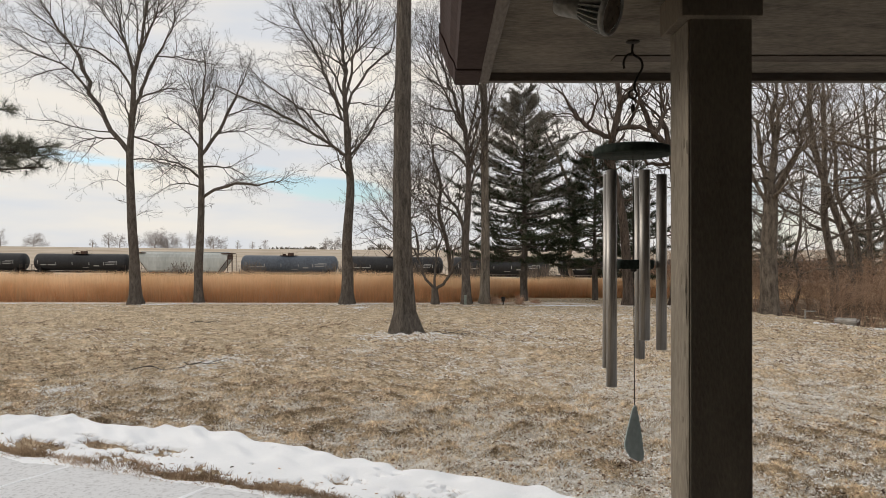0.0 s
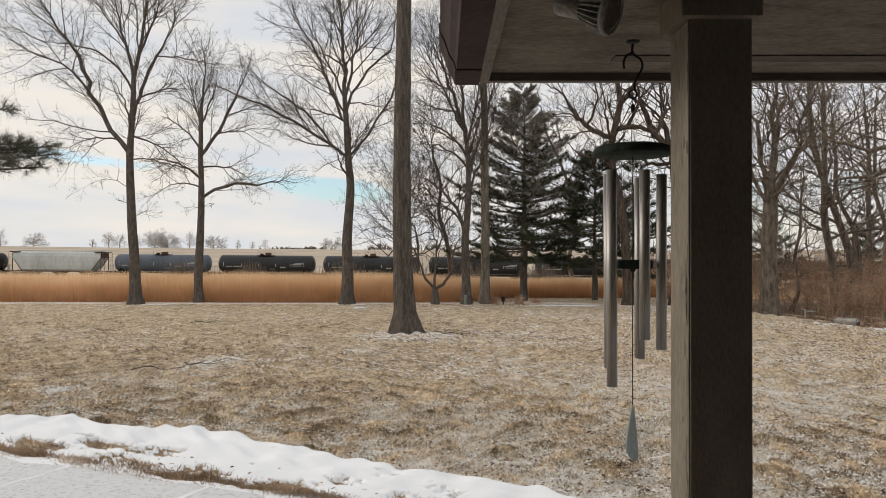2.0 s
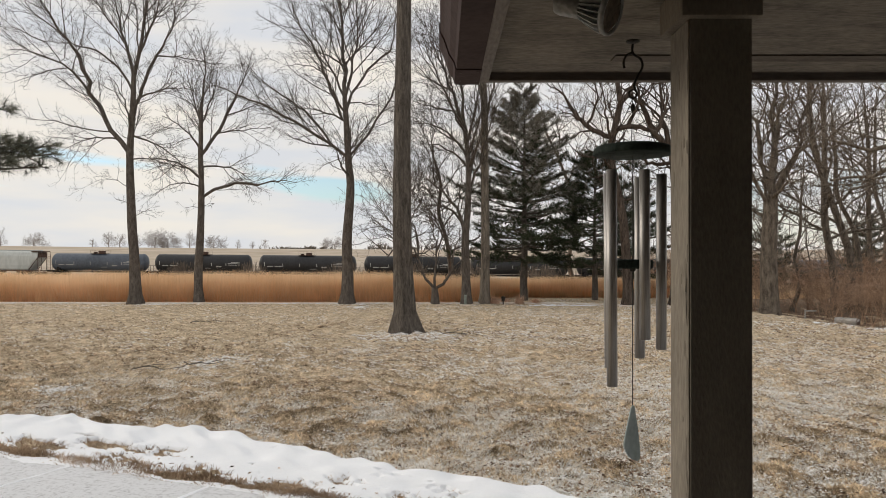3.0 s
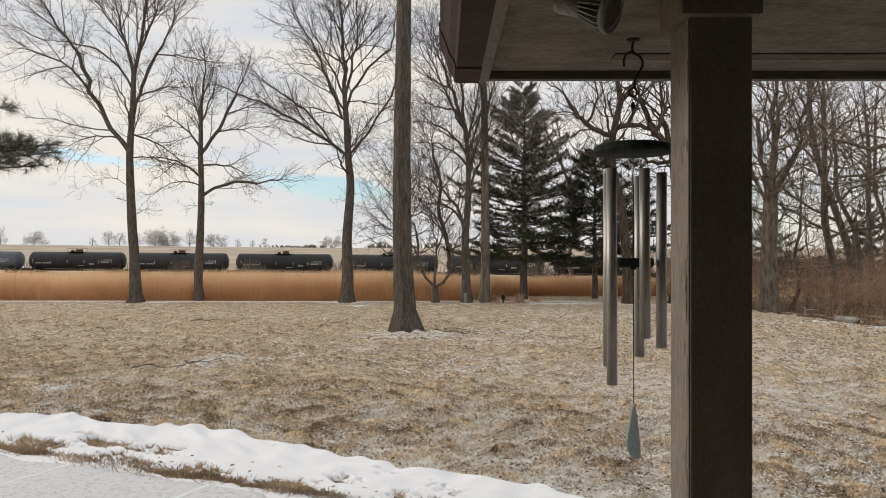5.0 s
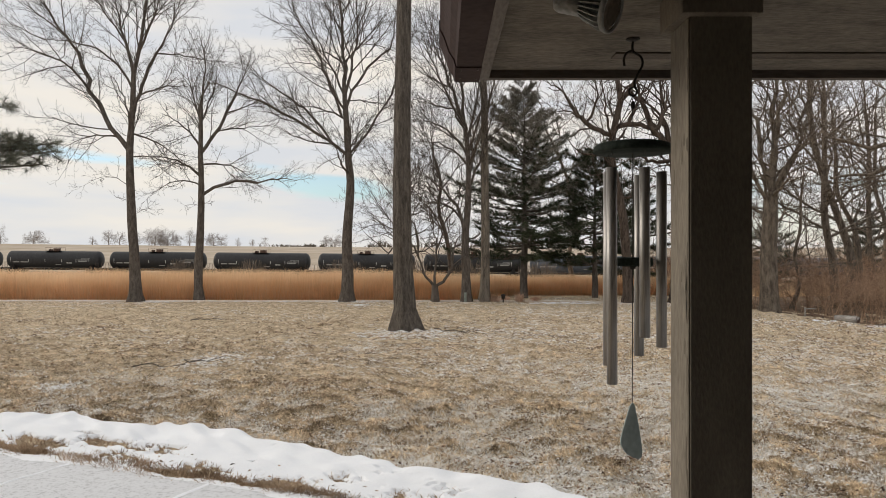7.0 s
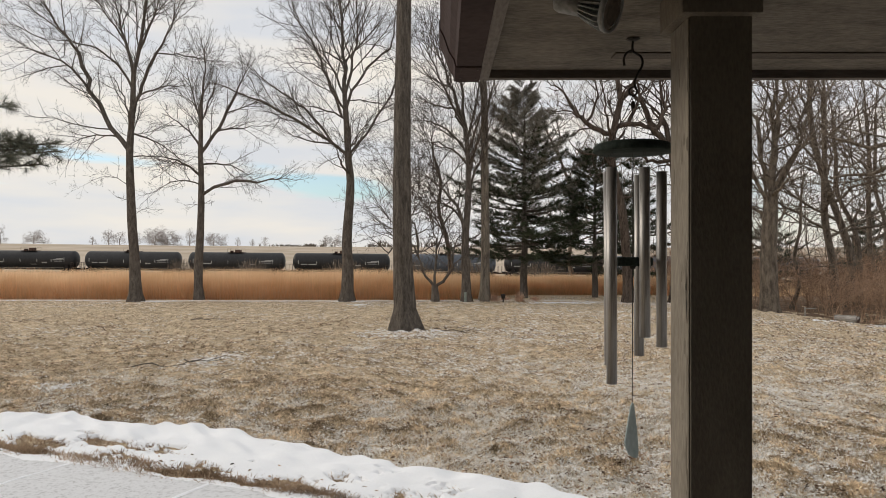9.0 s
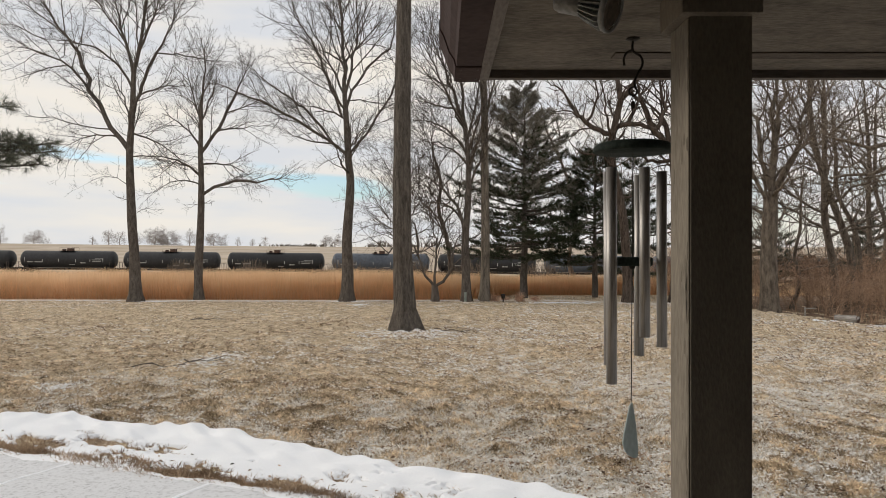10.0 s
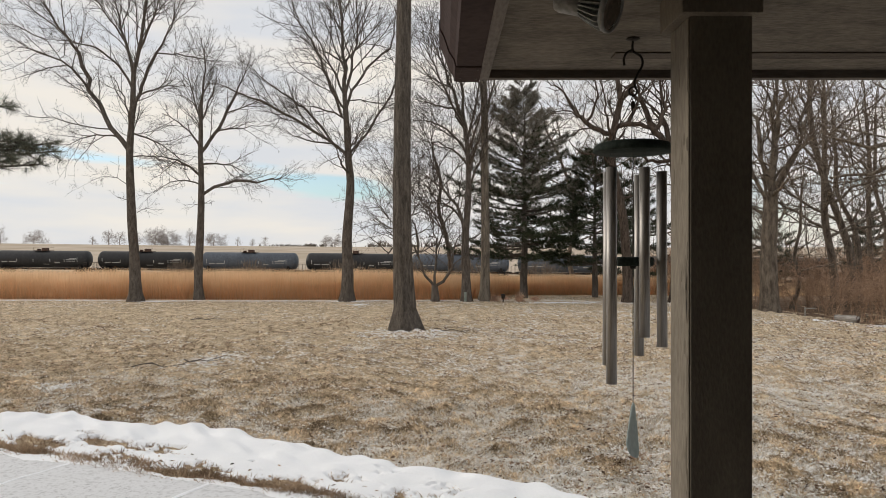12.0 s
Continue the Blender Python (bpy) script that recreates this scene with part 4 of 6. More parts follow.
    edge = [(0.0, 0.0), (0.006, -0.004), (0.011, -0.022), (0.020, -0.060), (0.0285, -0.105), (0.0325, -0.135), (0.030, -0.148), (0.020, -0.152), (0.004, -0.147),
            (-0.016, -0.136), (-0.030, -0.120), (-0.0375, -0.105), (-0.037, -0.092), (-0.029, -0.066), (-0.016, -0.030), (-0.008, -0.008)]
    f = [bm.verts.new((x * 1.04, -0.0016, z * 1.05)) for x, z in edge]
    g = [bm.verts.new((x * 1.04, 0.0016, z * 1.05)) for x, z in edge]
    bm.faces.new(f)
    bm.faces.new(g)
    for i in range(len(edge)):
        j = (i + 1) % len(edge)
        bm.faces.new((f[i], f[j], g[j], g[i]))
    bmesh.ops.recalc_face_normals(bm, faces=bm.faces[:])
    sail = part("wind_sail", bm, SAIL_GREEN, string, "flat grey-green teardrop sail")
    sail.location = (0, 0, -0.711)
    CHIME["sail"] = sail


def knot(z):
    bm = lathe([(0.0, -0.012), (0.006, -0.006), (0.007, 0.004), (0.003, 0.012), (0.0, 0.013)], 10)
    bm.transform(pose(0, 0, z))
    return bm


make_chime()


# ---------------------------------------------------------------- the railway
TRACK_AT, TRACK_TURN, TRACK_FALL = Vector((0.0, 131.0, -3.16)), radians(2.0), 0.0088
CAR_PITCH = 18.08


def on_track(u):
    """The pose on the rails, u metres to the right of the crossing with the view's axis."""
    at = TRACK_AT + Vector((math.cos(TRACK_TURN) * u, -math.sin(TRACK_TURN) * u, -TRACK_FALL * u))
    return Matrix.Translation(at) @ Euler((0, math.asin(TRACK_FALL), -TRACK_TURN)).to_matrix().to_4x4()


def make_track():
    bed = Soup()
    us = np.linspace(-260, 260, 80)
    prof = [(-2.6, -0.75), (-1.7, -0.22), (1.7, -0.22), (2.6, -0.75)]
    rows = []
    for u in us:
        m = on_track(float(u))
        rows.append([tuple(m @ Vector((0, a, b))) for a, b in prof])
    v = np.array(rows).reshape(-1, 3)
    i = (np.arange(len(us) - 1)[:, None] * 4 + np.arange(3)[None]).ravel()
    bed.add(v, np.stack([i, i + 4, i + 5, i + 1], -1))
    track = tagged(empty("railway_track"), "single railway track on grey ballast", "railway", kind="structure")
    part("ballast_bed", bed, BALLAST, track)
    for side in (-0.75, 0.75):
        s = Soup()
        pts = [on_track(u) @ Vector((0, side, -0.08)) for u in (-260, 260)]
        s.tube([tuple(p) for p in pts], [0.08, 0.08], 4)
        part("rail", s, RAIL, track)
    ties = Soup()
    for k in range(-110, 110):
        m = on_track(k * 1.2)
        b = Soup()
        b.box(-0.12, 0.12, -1.3, 1.3, -0.30, -0.16)
        ties.add([tuple(m @ Vector(p)) for p in b.v[0]], b.f[4][0])
    tagged(part("sleepers", ties, UNDERFRAME, track), kind="stuff")


make_track()


def make_track_weeds():
    """Dry weeds on the far shoulder of the railway."""
    rng = np.random.default_rng(531)
    n = 5000
    x = rng.uniform(-90, 90, n)
    y = 136 - 0.035 * x + rng.uniform(-1.2, 1.2, n)
    s = blades(x, y, height(x, y) - 0.05, rng.uniform(0.6, 1.5, n) * (0.8 + 0.3 * np.sin(x * 0.4)), np.full(n, 0.09), rng.uniform(0.05, 0.5, n), 532, 1)
    tagged(part("trackside_weeds", s, TUFT), "brown dry weeds along the railway", "weeds", kind="stuff")


make_track_weeds()


def make_trucks(car, reach):
    for x in (-reach, reach):
        truck = part("truck", block(x - 1.15, x + 1.15, -1.05, 1.05, 0.40, 0.62, 0.05, 1), UNDERFRAME, car)
        for y in (-1.08, 1.08):
            s = Soup()
            s.tube([(x - 1.2, y, 0.5), (x - 0.45, y, 0.72), (x, y, 0.42), (x + 0.45, y, 0.72), (x + 1.2, y, 0.5)], [0.12, 0.12, 0.16, 0.12, 0.12], 6)
            part("side_frame", s, UNDERFRAME, truck)
        for dx in (-0.88, 0.88):
            bm = lathe([(0.0, -0.80), (0.44, -0.80), (0.42, -0.67), (0.09, -0.66), (0.09, 0.66), (0.42, 0.67), (0.44, 0.80), (0.0, 0.80)], 18, "Y")
            bm.transform(pose(x + dx, 0, 0.42))
            part("wheelset", bm, RUST, truck)


def make_tank_car(paint, tone):
    car = tagged(empty("tank_car"), f"{tone} railway tank car with top platform, rolling past", "train car", group="cars of the freight train")
    R, L, zc = 1.47, 8.35, 2.60
    prof = []
    for k in range(9):
        a = math.pi / 2 * k / 8
        prof.append((R * math.sin(a), -L + 0.75 * (1 - math.cos(a))))
    prof += [(R, -7.5), (R, -3.06), (R, -3.0), (R + 0.012, -2.98), (R + 0.012, -2.94), (R, -2.92), (R, -2.86), (R, 2.86), (R, 2.92), (R + 0.012, 2.94), (R + 0.012, 2.98), (R, 3.0), (R, 3.06), (R, 7.5)]
    prof += [(r, -h) for r, h in reversed(prof[:9])]
    bm = lathe(prof, 40, "X")
    bm.transform(Matrix.Translation((0, 0, zc)))
    part("tank", bm, paint, car, f"{tone} cylindrical tank", smooth=True)
    part("sill", block(-8.6, 8.6, -0.32, 0.32, 0.78, 1.10, 0.02, 1), UNDERFRAME, car)
    for x in (-6.9, 6.9):
        s = Soup()
        s.box(x - 0.35, x + 0.35, -1.42, 1.42, 1.0, 1.45)
        s.box(x - 0.2, x + 0.2, -1.25, 1.25, 1.35, 1.75)
        part("saddle", s, UNDERFRAME, car)
    for e in (-1, 1):
        part("end_platform", block(e * 8.35 - 0.45, e * 8.35 + 0.45, -1.4, 1.4, 1.08, 1.16, 0.01, 1), UNDERFRAME, car)
        part("coupler", block(min(e * 8.6, e * 9.03), max(e * 8.6, e * 9.03), -0.14, 0.14, 0.74, 1.02, 0.04, 1), RUST, car)
        for y in (-1.42, 1.42):
            s = Soup()
            for x in (e * 7.75, e * 8.15):
                s.tube([(x, y, 0.45), (x, y, 2.15)], [0.028, 0.028], 5)
            for k in range(5):
                s.tube([(e * 7.75, y, 0.55 + 0.38 * k), (e * 8.15, y, 0.55 + 0.38 * k)], [0.022, 0.022], 5)
            part("end_ladder", s, RAIL, car)
        s = Soup()
        s.tube([(e * 8.72, -1.35, 1.16), (e * 8.72, -1.35, 2.1), (e * 8.72, 1.35, 2.1), (e * 8.72, 1.35, 1.16)], [0.025] * 4, 5)
        part("end_railing", s, RAIL, car)
    part("manway", block(-0.25, 0.65, -0.42, 0.42, zc + R - 0.08, zc + R + 0.46, 0.06, 2), RUST, car, "rusty valve housing")
    part("valve", block(-1.15, -0.7, -0.28, 0.28, zc + R - 0.08, zc + R + 0.30, 0.05, 2), RUST, car)
    part("platform", block(-1.45, 1.25, -0.8, 0.8, zc + R + 0.0, zc + R + 0.04, 0.005, 1), RUST, car)
    for y in (-0.8, 0.8):
        s = Soup()
        s.tube([(-1.45, y, zc + R), (-1.45, y, zc + R + 0.60), (1.25, y, zc + R + 0.60), (1.25, y, zc + R)], [0.02] * 4, 5)
        part("platform_railing", s, RAIL, car)
    # painted bars in place of lettering
    def bar(x0, x1, z, h):
        s = Soup()
        for k in range(2):
            za, zb = z - h / 2 + h * k / 2, z + h / 2 - h * (1 - k) / 2
            ya, yb = (-math.sqrt(R * R - (q - zc) ** 2) - 0.008 for q in (za, zb))
            s.add([(x0, ya, za), (x1, ya, za), (x1, yb, zb), (x0, yb, zb)], [(0, 1, 2, 3)])
        part("marking_bar", s, MARKING, car)
    for x0, x1, z, h in ((-6.7, -5.7, 2.15, 0.16), (-5.4, -4.1, 2.15, 0.16), (4.6, 6.3, 2.55, 0.10), (4.7, 6.2, 2.30, 0.10), (5.2, 6.4, 2.75, 0.10), (2.6, 3.5, 2.05, 0.22), (0.6, 1.6, 1.75, 0.10), (-7.2, -7.1, 2.55, 0.7),
                         (-4.05, -3.95, 2.4, 0.5), (-1.2, -1.1, 2.4, 0.5), (1.75, 1.85, 2.4, 0.5), (4.25, 4.35, 2.4, 0.5), (6.5, 6.6, 2.55, 0.7)):
        bar(x0, x1, z, h)
    make_trucks(car, 6.9)
    return car


def make_hopper_car():
    car = tagged(empty("hopper_car"), "pale grey covered hopper car with sloped rusty ends", "train car", group="cars of the freight train")
    # curved-side body with slope sheets
    bm = bmesh.new()
    rows = []
    sec = [(1.10, 1.0), (1.42, 1.35), (1.54, 2.0), (1.56, 2.9), (1.50, 3.6), (1.25, 4.15), (0.75, 4.45), (0.0, 4.5)]
    sec = sec + [(-y, z) for y, z in reversed(sec[:-1])]
    for x, cut in ((-7.7, 3.3), (-6.0, 1.0), (-2.6, 1.0), (2.6, 1.0), (6.0, 1.0), (7.7, 3.3)):
        rows.append([bm.verts.new((x, y, max(z, cut) if z < 3.4 else z)) for y, z in sec])
    for a, b in zip(rows, rows[1:]):
        for i in range(len(sec)):
            j = (i + 1) % len(sec)
            bm.faces.new((a[i], a[j], b[j], b[i]))
    bm.faces.new(rows[0])
    bm.faces.new(rows[-1])
    bmesh.ops.remove_doubles(bm, verts=bm.verts[:], dist=1e-4)
    bmesh.ops.recalc_face_normals(bm, faces=bm.faces[:])
    part("body", bm, HOPPER_GREY, car, "pale grey curved-side body")
    part("sill", block(-8.5, 8.5, -1.45, 1.45, 0.92, 1.08, 0.02, 1), RUST, car)
    for e in (-1, 1):
        part("slope_sheet", block(min(e * 7.72, e * 7.82), max(e * 7.72, e * 7.82), -1.3, 1.3, 3.3, 4.2, 0.01, 1), RUST, car)
        for y in (-1.4, 1.4):
            s = Soup()
            s.tube([(e * 7.75, y, 1.05), (e * 7.75, y, 4.0)], [0.07, 0.07], 5)
            s.tube([(e * 6.1, y, 1.1), (e * 7.7, y, 3.3)], [0.06, 0.06], 5)
            s.tube([(e * 8.4, y, 1.05), (e * 8.4, y, 4.2)], [0.03, 0.03], 5)
            for k in range(8):
                s.tube([(e * 7.9, y, 1.2 + 0.38 * k), (e * 8.4, y, 1.2 + 0.38 * k)], [0.02, 0.02], 5)
            part("end_frame", s, RUST, car)
        part("coupler", block(min(e * 8.6, e * 9.03), max(e * 8.6, e * 9.03), -0.14, 0.14, 0.74, 1.02, 0.04, 1), RUST, car)
        part("end_hood", block(min(e * 6.6, e * 8.3), max(e * 6.6, e * 8.3), -1.45, 1.45, 4.28, 4.42, 0.03, 1), RUST, car)
    part("roof_walk", block(-7.6, 7.6, -0.55, 0.55, 4.5, 4.58, 0.01, 1), HOPPER_GREY, car)
    for x in (-4.6, 0.0, 4.6):
        bm = bmesh.new()
        bmesh.ops.create_cone(bm, segments=4, radius1=0.5, radius2=1.7, depth=0.9, cap_ends=True)
        bmesh.ops.rotate(bm, verts=bm.verts[:], cent=(0, 0, 0), matrix=Matrix.Rotation(math.pi / 4, 3, "Z"))
        bm.transform(Matrix.Translation((x, 0, 0.65)))
        part("discharge_chute", bm, RUST, car)
    make_trucks(car, 6.9)
    return car


CARS = []


def make_train():
    black = make_tank_car(TANK_BLACK, "glossy black")
    blue = make_tank_car(TANK_BLUE, "faded blue-grey")
    hopper = make_hopper_car()
    greys = {0, 7, 9, 10}
    used = set()
    for k in range(-3, 15):
        src = hopper if k == -1 else blue if k in greys else black
        car = src if src not in used else copy_thing(src, Matrix())
        used.add(src)
        CARS.append((car, -26.4 + CAR_PITCH * k))


make_train()


# ---------------------------------------------------------------- bare trees
def smooth_line(ctrl, n):
    """A smooth line of n points through control points."""
    P = np.asarray(ctrl, float)
    t = np.linspace(0, len(P) - 1, n)
    i = np.clip(t.astype(int), 0, len(P) - 2)
    f = (t - i)[:, None]
    a, b, c, d = P[np.maximum(i - 1, 0)], P[i], P[i + 1], P[np.minimum(i + 2, len(P) - 1)]
    return 0.5 * (2 * b + (c - a) * f + (2 * a - 5 * b + 4 * c - d) * f ** 2 + (3 * b - a - 3 * c + d) * f ** 3)


def limb_line(rng, start, span, bow, n=9, wobble=0.03):
    """A limb from start over span, bowed across its length."""
    start, span = np.asarray(start, float), np.asarray(span, float)
    L = np.linalg.norm(span)
    t = np.linspace(0, 1, n)[:, None]
    across = np.array((-span[2], 0, span[0]))
    across /= np.linalg.norm(across) + 1e-6
    pts = start + span * t + across * bow * 4 * t * (1 - t)
    jig = rng.normal(0, wobble * L * 0.35, (n, 3)) * np.minimum(1, 3 * t) * np.minimum(1, 4 * (1 - t))
    return pts + jig


def batch_tubes(soup, P, R, sides):
    """Many tapering rods at once. P: rods x points x 3."""
    N, n = R.shape
    tang = np.empty_like(P)
    tang[:, 1:-1] = P[:, 2:] - P[:, :-2]
    tang[:, 0], tang[:, -1] = P[:, 1] - P[:, 0], P[:, -1] - P[:, -2]
    tang /= np.linalg.norm(tang, axis=2, keepdims=True) + 1e-9
    ref = np.where(np.abs(tang[:, :1, 1:2]) < 0.8, np.array((0.31, 0.95, 0.05)), np.array((1.0, 0.1, 0.0)))
    a = np.cross(tang, ref)
    a /= np.linalg.norm(a, axis=2, keepdims=True) + 1e-9
    b = np.cross(tang, a)
    th = np.linspace(0, 2 * np.pi, sides, endpoint=False)
    v = P[:, :, None] + (a[:, :, None] * np.cos(th)[:, None] + b[:, :, None] * np.sin(th)[:, None]) * R[:, :, None, None]
    i = np.arange(N)[:, None, None] * n * sides + np.arange(n - 1)[None, :, None] * sides
    j = np.arange(sides)[None, None]
    k = (j + 1) % sides
    soup.add(v.reshape(-1, 3), np.stack([i + j, i + k, i + sides + k, i + sides + j], -1).reshape(-1, 4))


def sprout(rng, P, R, L, level, lift, spec, lo=0.2):
    """Side shoots along every rod, alternating round it and bending upwards."""
    N, n = R.shape
    count = np.maximum(2, (spec["density"][level - 1] * L ** 0.75 * rng.uniform(0.8, 1.2, N)).astype(int))
    who = np.repeat(np.arange(N), count)
    M = len(who)
    first = np.concatenate([[0], np.cumsum(count)[:-1]])
    k = np.arange(M) - first[who]
    t = lo + (1 - lo) * (k + rng.uniform(0.1, 0.9, M)) / count[who]
    x = t * (n - 1)
    i = np.minimum(x.astype(int), n - 2)
    f = (x - i)[:, None]
    p = P[who, i] * (1 - f) + P[who, i + 1] * f
    r = R[who, i] * (1 - f[:, 0]) + R[who, i + 1] * f[:, 0]
    ax = P[who, i + 1] - P[who, i]
    ax /= np.linalg.norm(ax, axis=1, keepdims=True) + 1e-9
    turn = (rng.uniform(0, 6.28, N)[who] + 2.4 * k + rng.normal(0, 0.5, M))[:, None]
    ref = np.cross(ax, (0.2, 1.0, 0.1))
    ref /= np.linalg.norm(ref, axis=1, keepdims=True) + 1e-9
    out = ref * np.cos(turn) + np.cross(ax, ref) * np.sin(turn)
    ang = rng.uniform(*spec["angle"], M)[:, None] * (1.0, 1.2, 1.4)[level - 1]
    d = ax * np.cos(ang) + out * np.sin(ang) + np.array((0, 0, 0.12 * lift))
    L2 = np.clip(spec["ratio"][level - 1] * rng.uniform(0.5, 1.2, M) * L[who] * (1.1 - 0.5 * t), 0.10, spec["longest"][level - 1] * rng.uniform(0.8, 1.2, M))
    m = (7, 5 if spec["thin"] < 0.005 else 3, 4 if spec["thin"] < 0.004 else 2)[level - 1]
    d /= np.linalg.norm(d, axis=1, keepdims=True)
    pts = [p]
    for q in range(m - 1):
        d = d + rng.normal(0, spec["crook"] * (0.75, 1.15, 1.7)[level - 1], (M, 3)) + np.array((0, 0, lift * 0.12))
        d /= np.linalg.norm(d, axis=1, keepdims=True)
        pts.append(pts[-1] + d * (L2 / (m - 1))[:, None])
    r0 = np.maximum(np.minimum(r * 0.65, 0.005 + L2 * spec["stout"]), spec["thin"])
    radii = r0[:, None] * np.linspace(1, 0.3, m)[None]
    return np.stack(pts, 1), np.maximum(radii, spec["thin"] * 0.75), L2


SPREADING = dict(density=(6.0, 6.6, 8.0), ratio=(0.80, 0.56, 0.5), longest=(2.2, 0.85, 0.24), angle=(0.35, 0.90), crook=0.15, thin=0.0032, stout=0.0075)
GNARLED = dict(density=(4.2, 4.2, 4.0), ratio=(0.7, 0.55, 0.5), longest=(1.9, 1.0, 0.5), angle=(0.5, 1.2), crook=0.24, thin=0.0052, stout=0.012)
WILD = dict(density=(4.2, 3.6, 2.8), ratio=(0.7, 0.6, 0.5), longest=(2.2, 1.2, 0.6), angle=(0.4, 1.1), crook=0.22, thin=0.0055, stout=0.012)
SMALL = dict(density=(8.0, 6.5, 6.5), ratio=(0.55, 0.5, 0.5), longest=(0.9, 0.5, 0.24), angle=(0.4, 1.0), crook=0.20, thin=0.0032, stout=0.010)
FAR = dict(density=(3.4, 3.2, 2.4), ratio=(0.8, 0.7, 0.6), longest=(5.0, 2.8, 1.4), angle=(0.4, 1.0), crook=0.16, thin=0.022, stout=0.009)


def make_tree(name, x, y, trunk, radius, limbs, seed, spec, label, bark=BARK, flare=1.7, rise=0.16, extra=0, lift=0.35, tip=0.4, category="tree", twigs=TWIG, heavy=1.0):
    """A bare tree. trunk: sideways offset and height; limbs: start sideways and up, span sideways and up, bow, radius."""
    rng = np.random.default_rng(seed)
    z0 = float(height(x, y))
    tree = tagged(empty(name, pose(x, y, z0)), label, category)
    wood, branch, twig = Soup(), Soup(), Soup()
    P, R, LL = [], [], []
    h = trunk[-1][1]
    line = smooth_line([(a, 0.0, b) for a, b in trunk], 26)
    line[:, 1] += np.cumsum(rng.normal(0, 0.006, 26)) * np.linspace(0, 1, 26)
    frac = line[:, 2] / h
    rad = radius * (1 - (1 - tip) * frac)
    rad = rad * (1 + (flare - 1) * np.exp(-np.maximum(line[:, 2], 0) / rise)) * (1 + rng.normal(0, 0.025, 26))
    line[0, 2] = -0.12
    # trunk with ribs and root flare
    sides = 16
    ribs = 1 + 0.05 * np.sin(np.arange(sides) * 2 * np.pi / sides * 5 + seed)
    th = np.linspace(0, 2 * np.pi, sides, endpoint=False)
    root = np.exp(-np.maximum(line[:, 2], 0) / 0.22)[:, None]
    rr = rad[:, None] * (ribs[None] ** (1 + 2.5 * root))
    v = np.stack([line[:, :1] + rr * np.cos(th), line[:, 1:2] + rr * np.sin(th), np.repeat(line[:, 2:], sides, 1)], -1).reshape(-1, 3)
    i = np.arange(25)[:, None] * sides
    j = np.arange(sides)[None]
    k = (j + 1) % sides
    wood.add(v, np.stack([i + j, i + k, i + sides + k, i + sides + j], -1).reshape(-1, 4))
    allbs = list(limbs)
    for q in range(extra):
        t = rng.uniform(0.55, 1.0)
        at = line[int(t * 25)]
        side = rng.choice((-1, 1))
        allbs.append((at[0], at[2], rng.normal(0, 0.5), h * rng.uniform(0.10, 0.28), rng.normal(0, 0.1), radius * 0.35, side * rng.uniform(0.8, 1.8)))
    dense = []
    for q, b in enumerate(allbs):
        sx, sz, dx, dz, bow, r = b[:6]
        r = r * heavy
        deep = b[6] if len(b) > 6 else rng.uniform(-0.45, 0.45) * (abs(dx) + 0.4)
        # grow out of the nearest wood that already stands
        stand = np.concatenate([line] + dense)
        gap = np.hypot(stand[:, 0] - sx, stand[:, 2] - sz)
        near = stand[int(np.argmin(gap))]
        ex, ez = sx + dx, sz + dz
        sx, sy, sz = near
        dx, dz = ex - sx, ez - sz
        L = math.sqrt(dx * dx + dz * dz + deep * deep)
        pts = limb_line(rng, (sx, sy, sz), (dx, deep, dz), bow, wobble=0.22 * spec["crook"])
        followed = any(abs(o[0] - ex) + abs(o[1] - ez) < 0.12 for o in limbs)
        radii = np.linspace(r * 0.66, r * (0.46 if followed else 0.12), len(pts))
        radii = np.maximum(radii, 0.006)
        dense.append(smooth_line(pts, 33))
        limb = Soup()
        limb.tube(pts, radii, 8, cap=False)
        part("limb", limb, bark, tree, smooth=True)
        P.append(pts)
        R.append(radii)
        LL.append(L * (0.8 if followed else 1.0))
    P, R, LL = np.array(P), np.array(R), np.array(LL)
    for level, soup, sides in ((1, branch, 5), (2, twig, 3), (3, twig, 3)):
        P, R, LL = sprout(rng, P, R, LL, level, lift, spec)
        batch_tubes(soup, P, R, sides)
    part("trunk", wood, bark, tree, smooth=True)
    tagged(part("branchwork", branch, bark, tree, smooth=True), kind="stuff")
    tagged(part("twigwork", twig, twigs, tree), kind="stuff")
    return tree


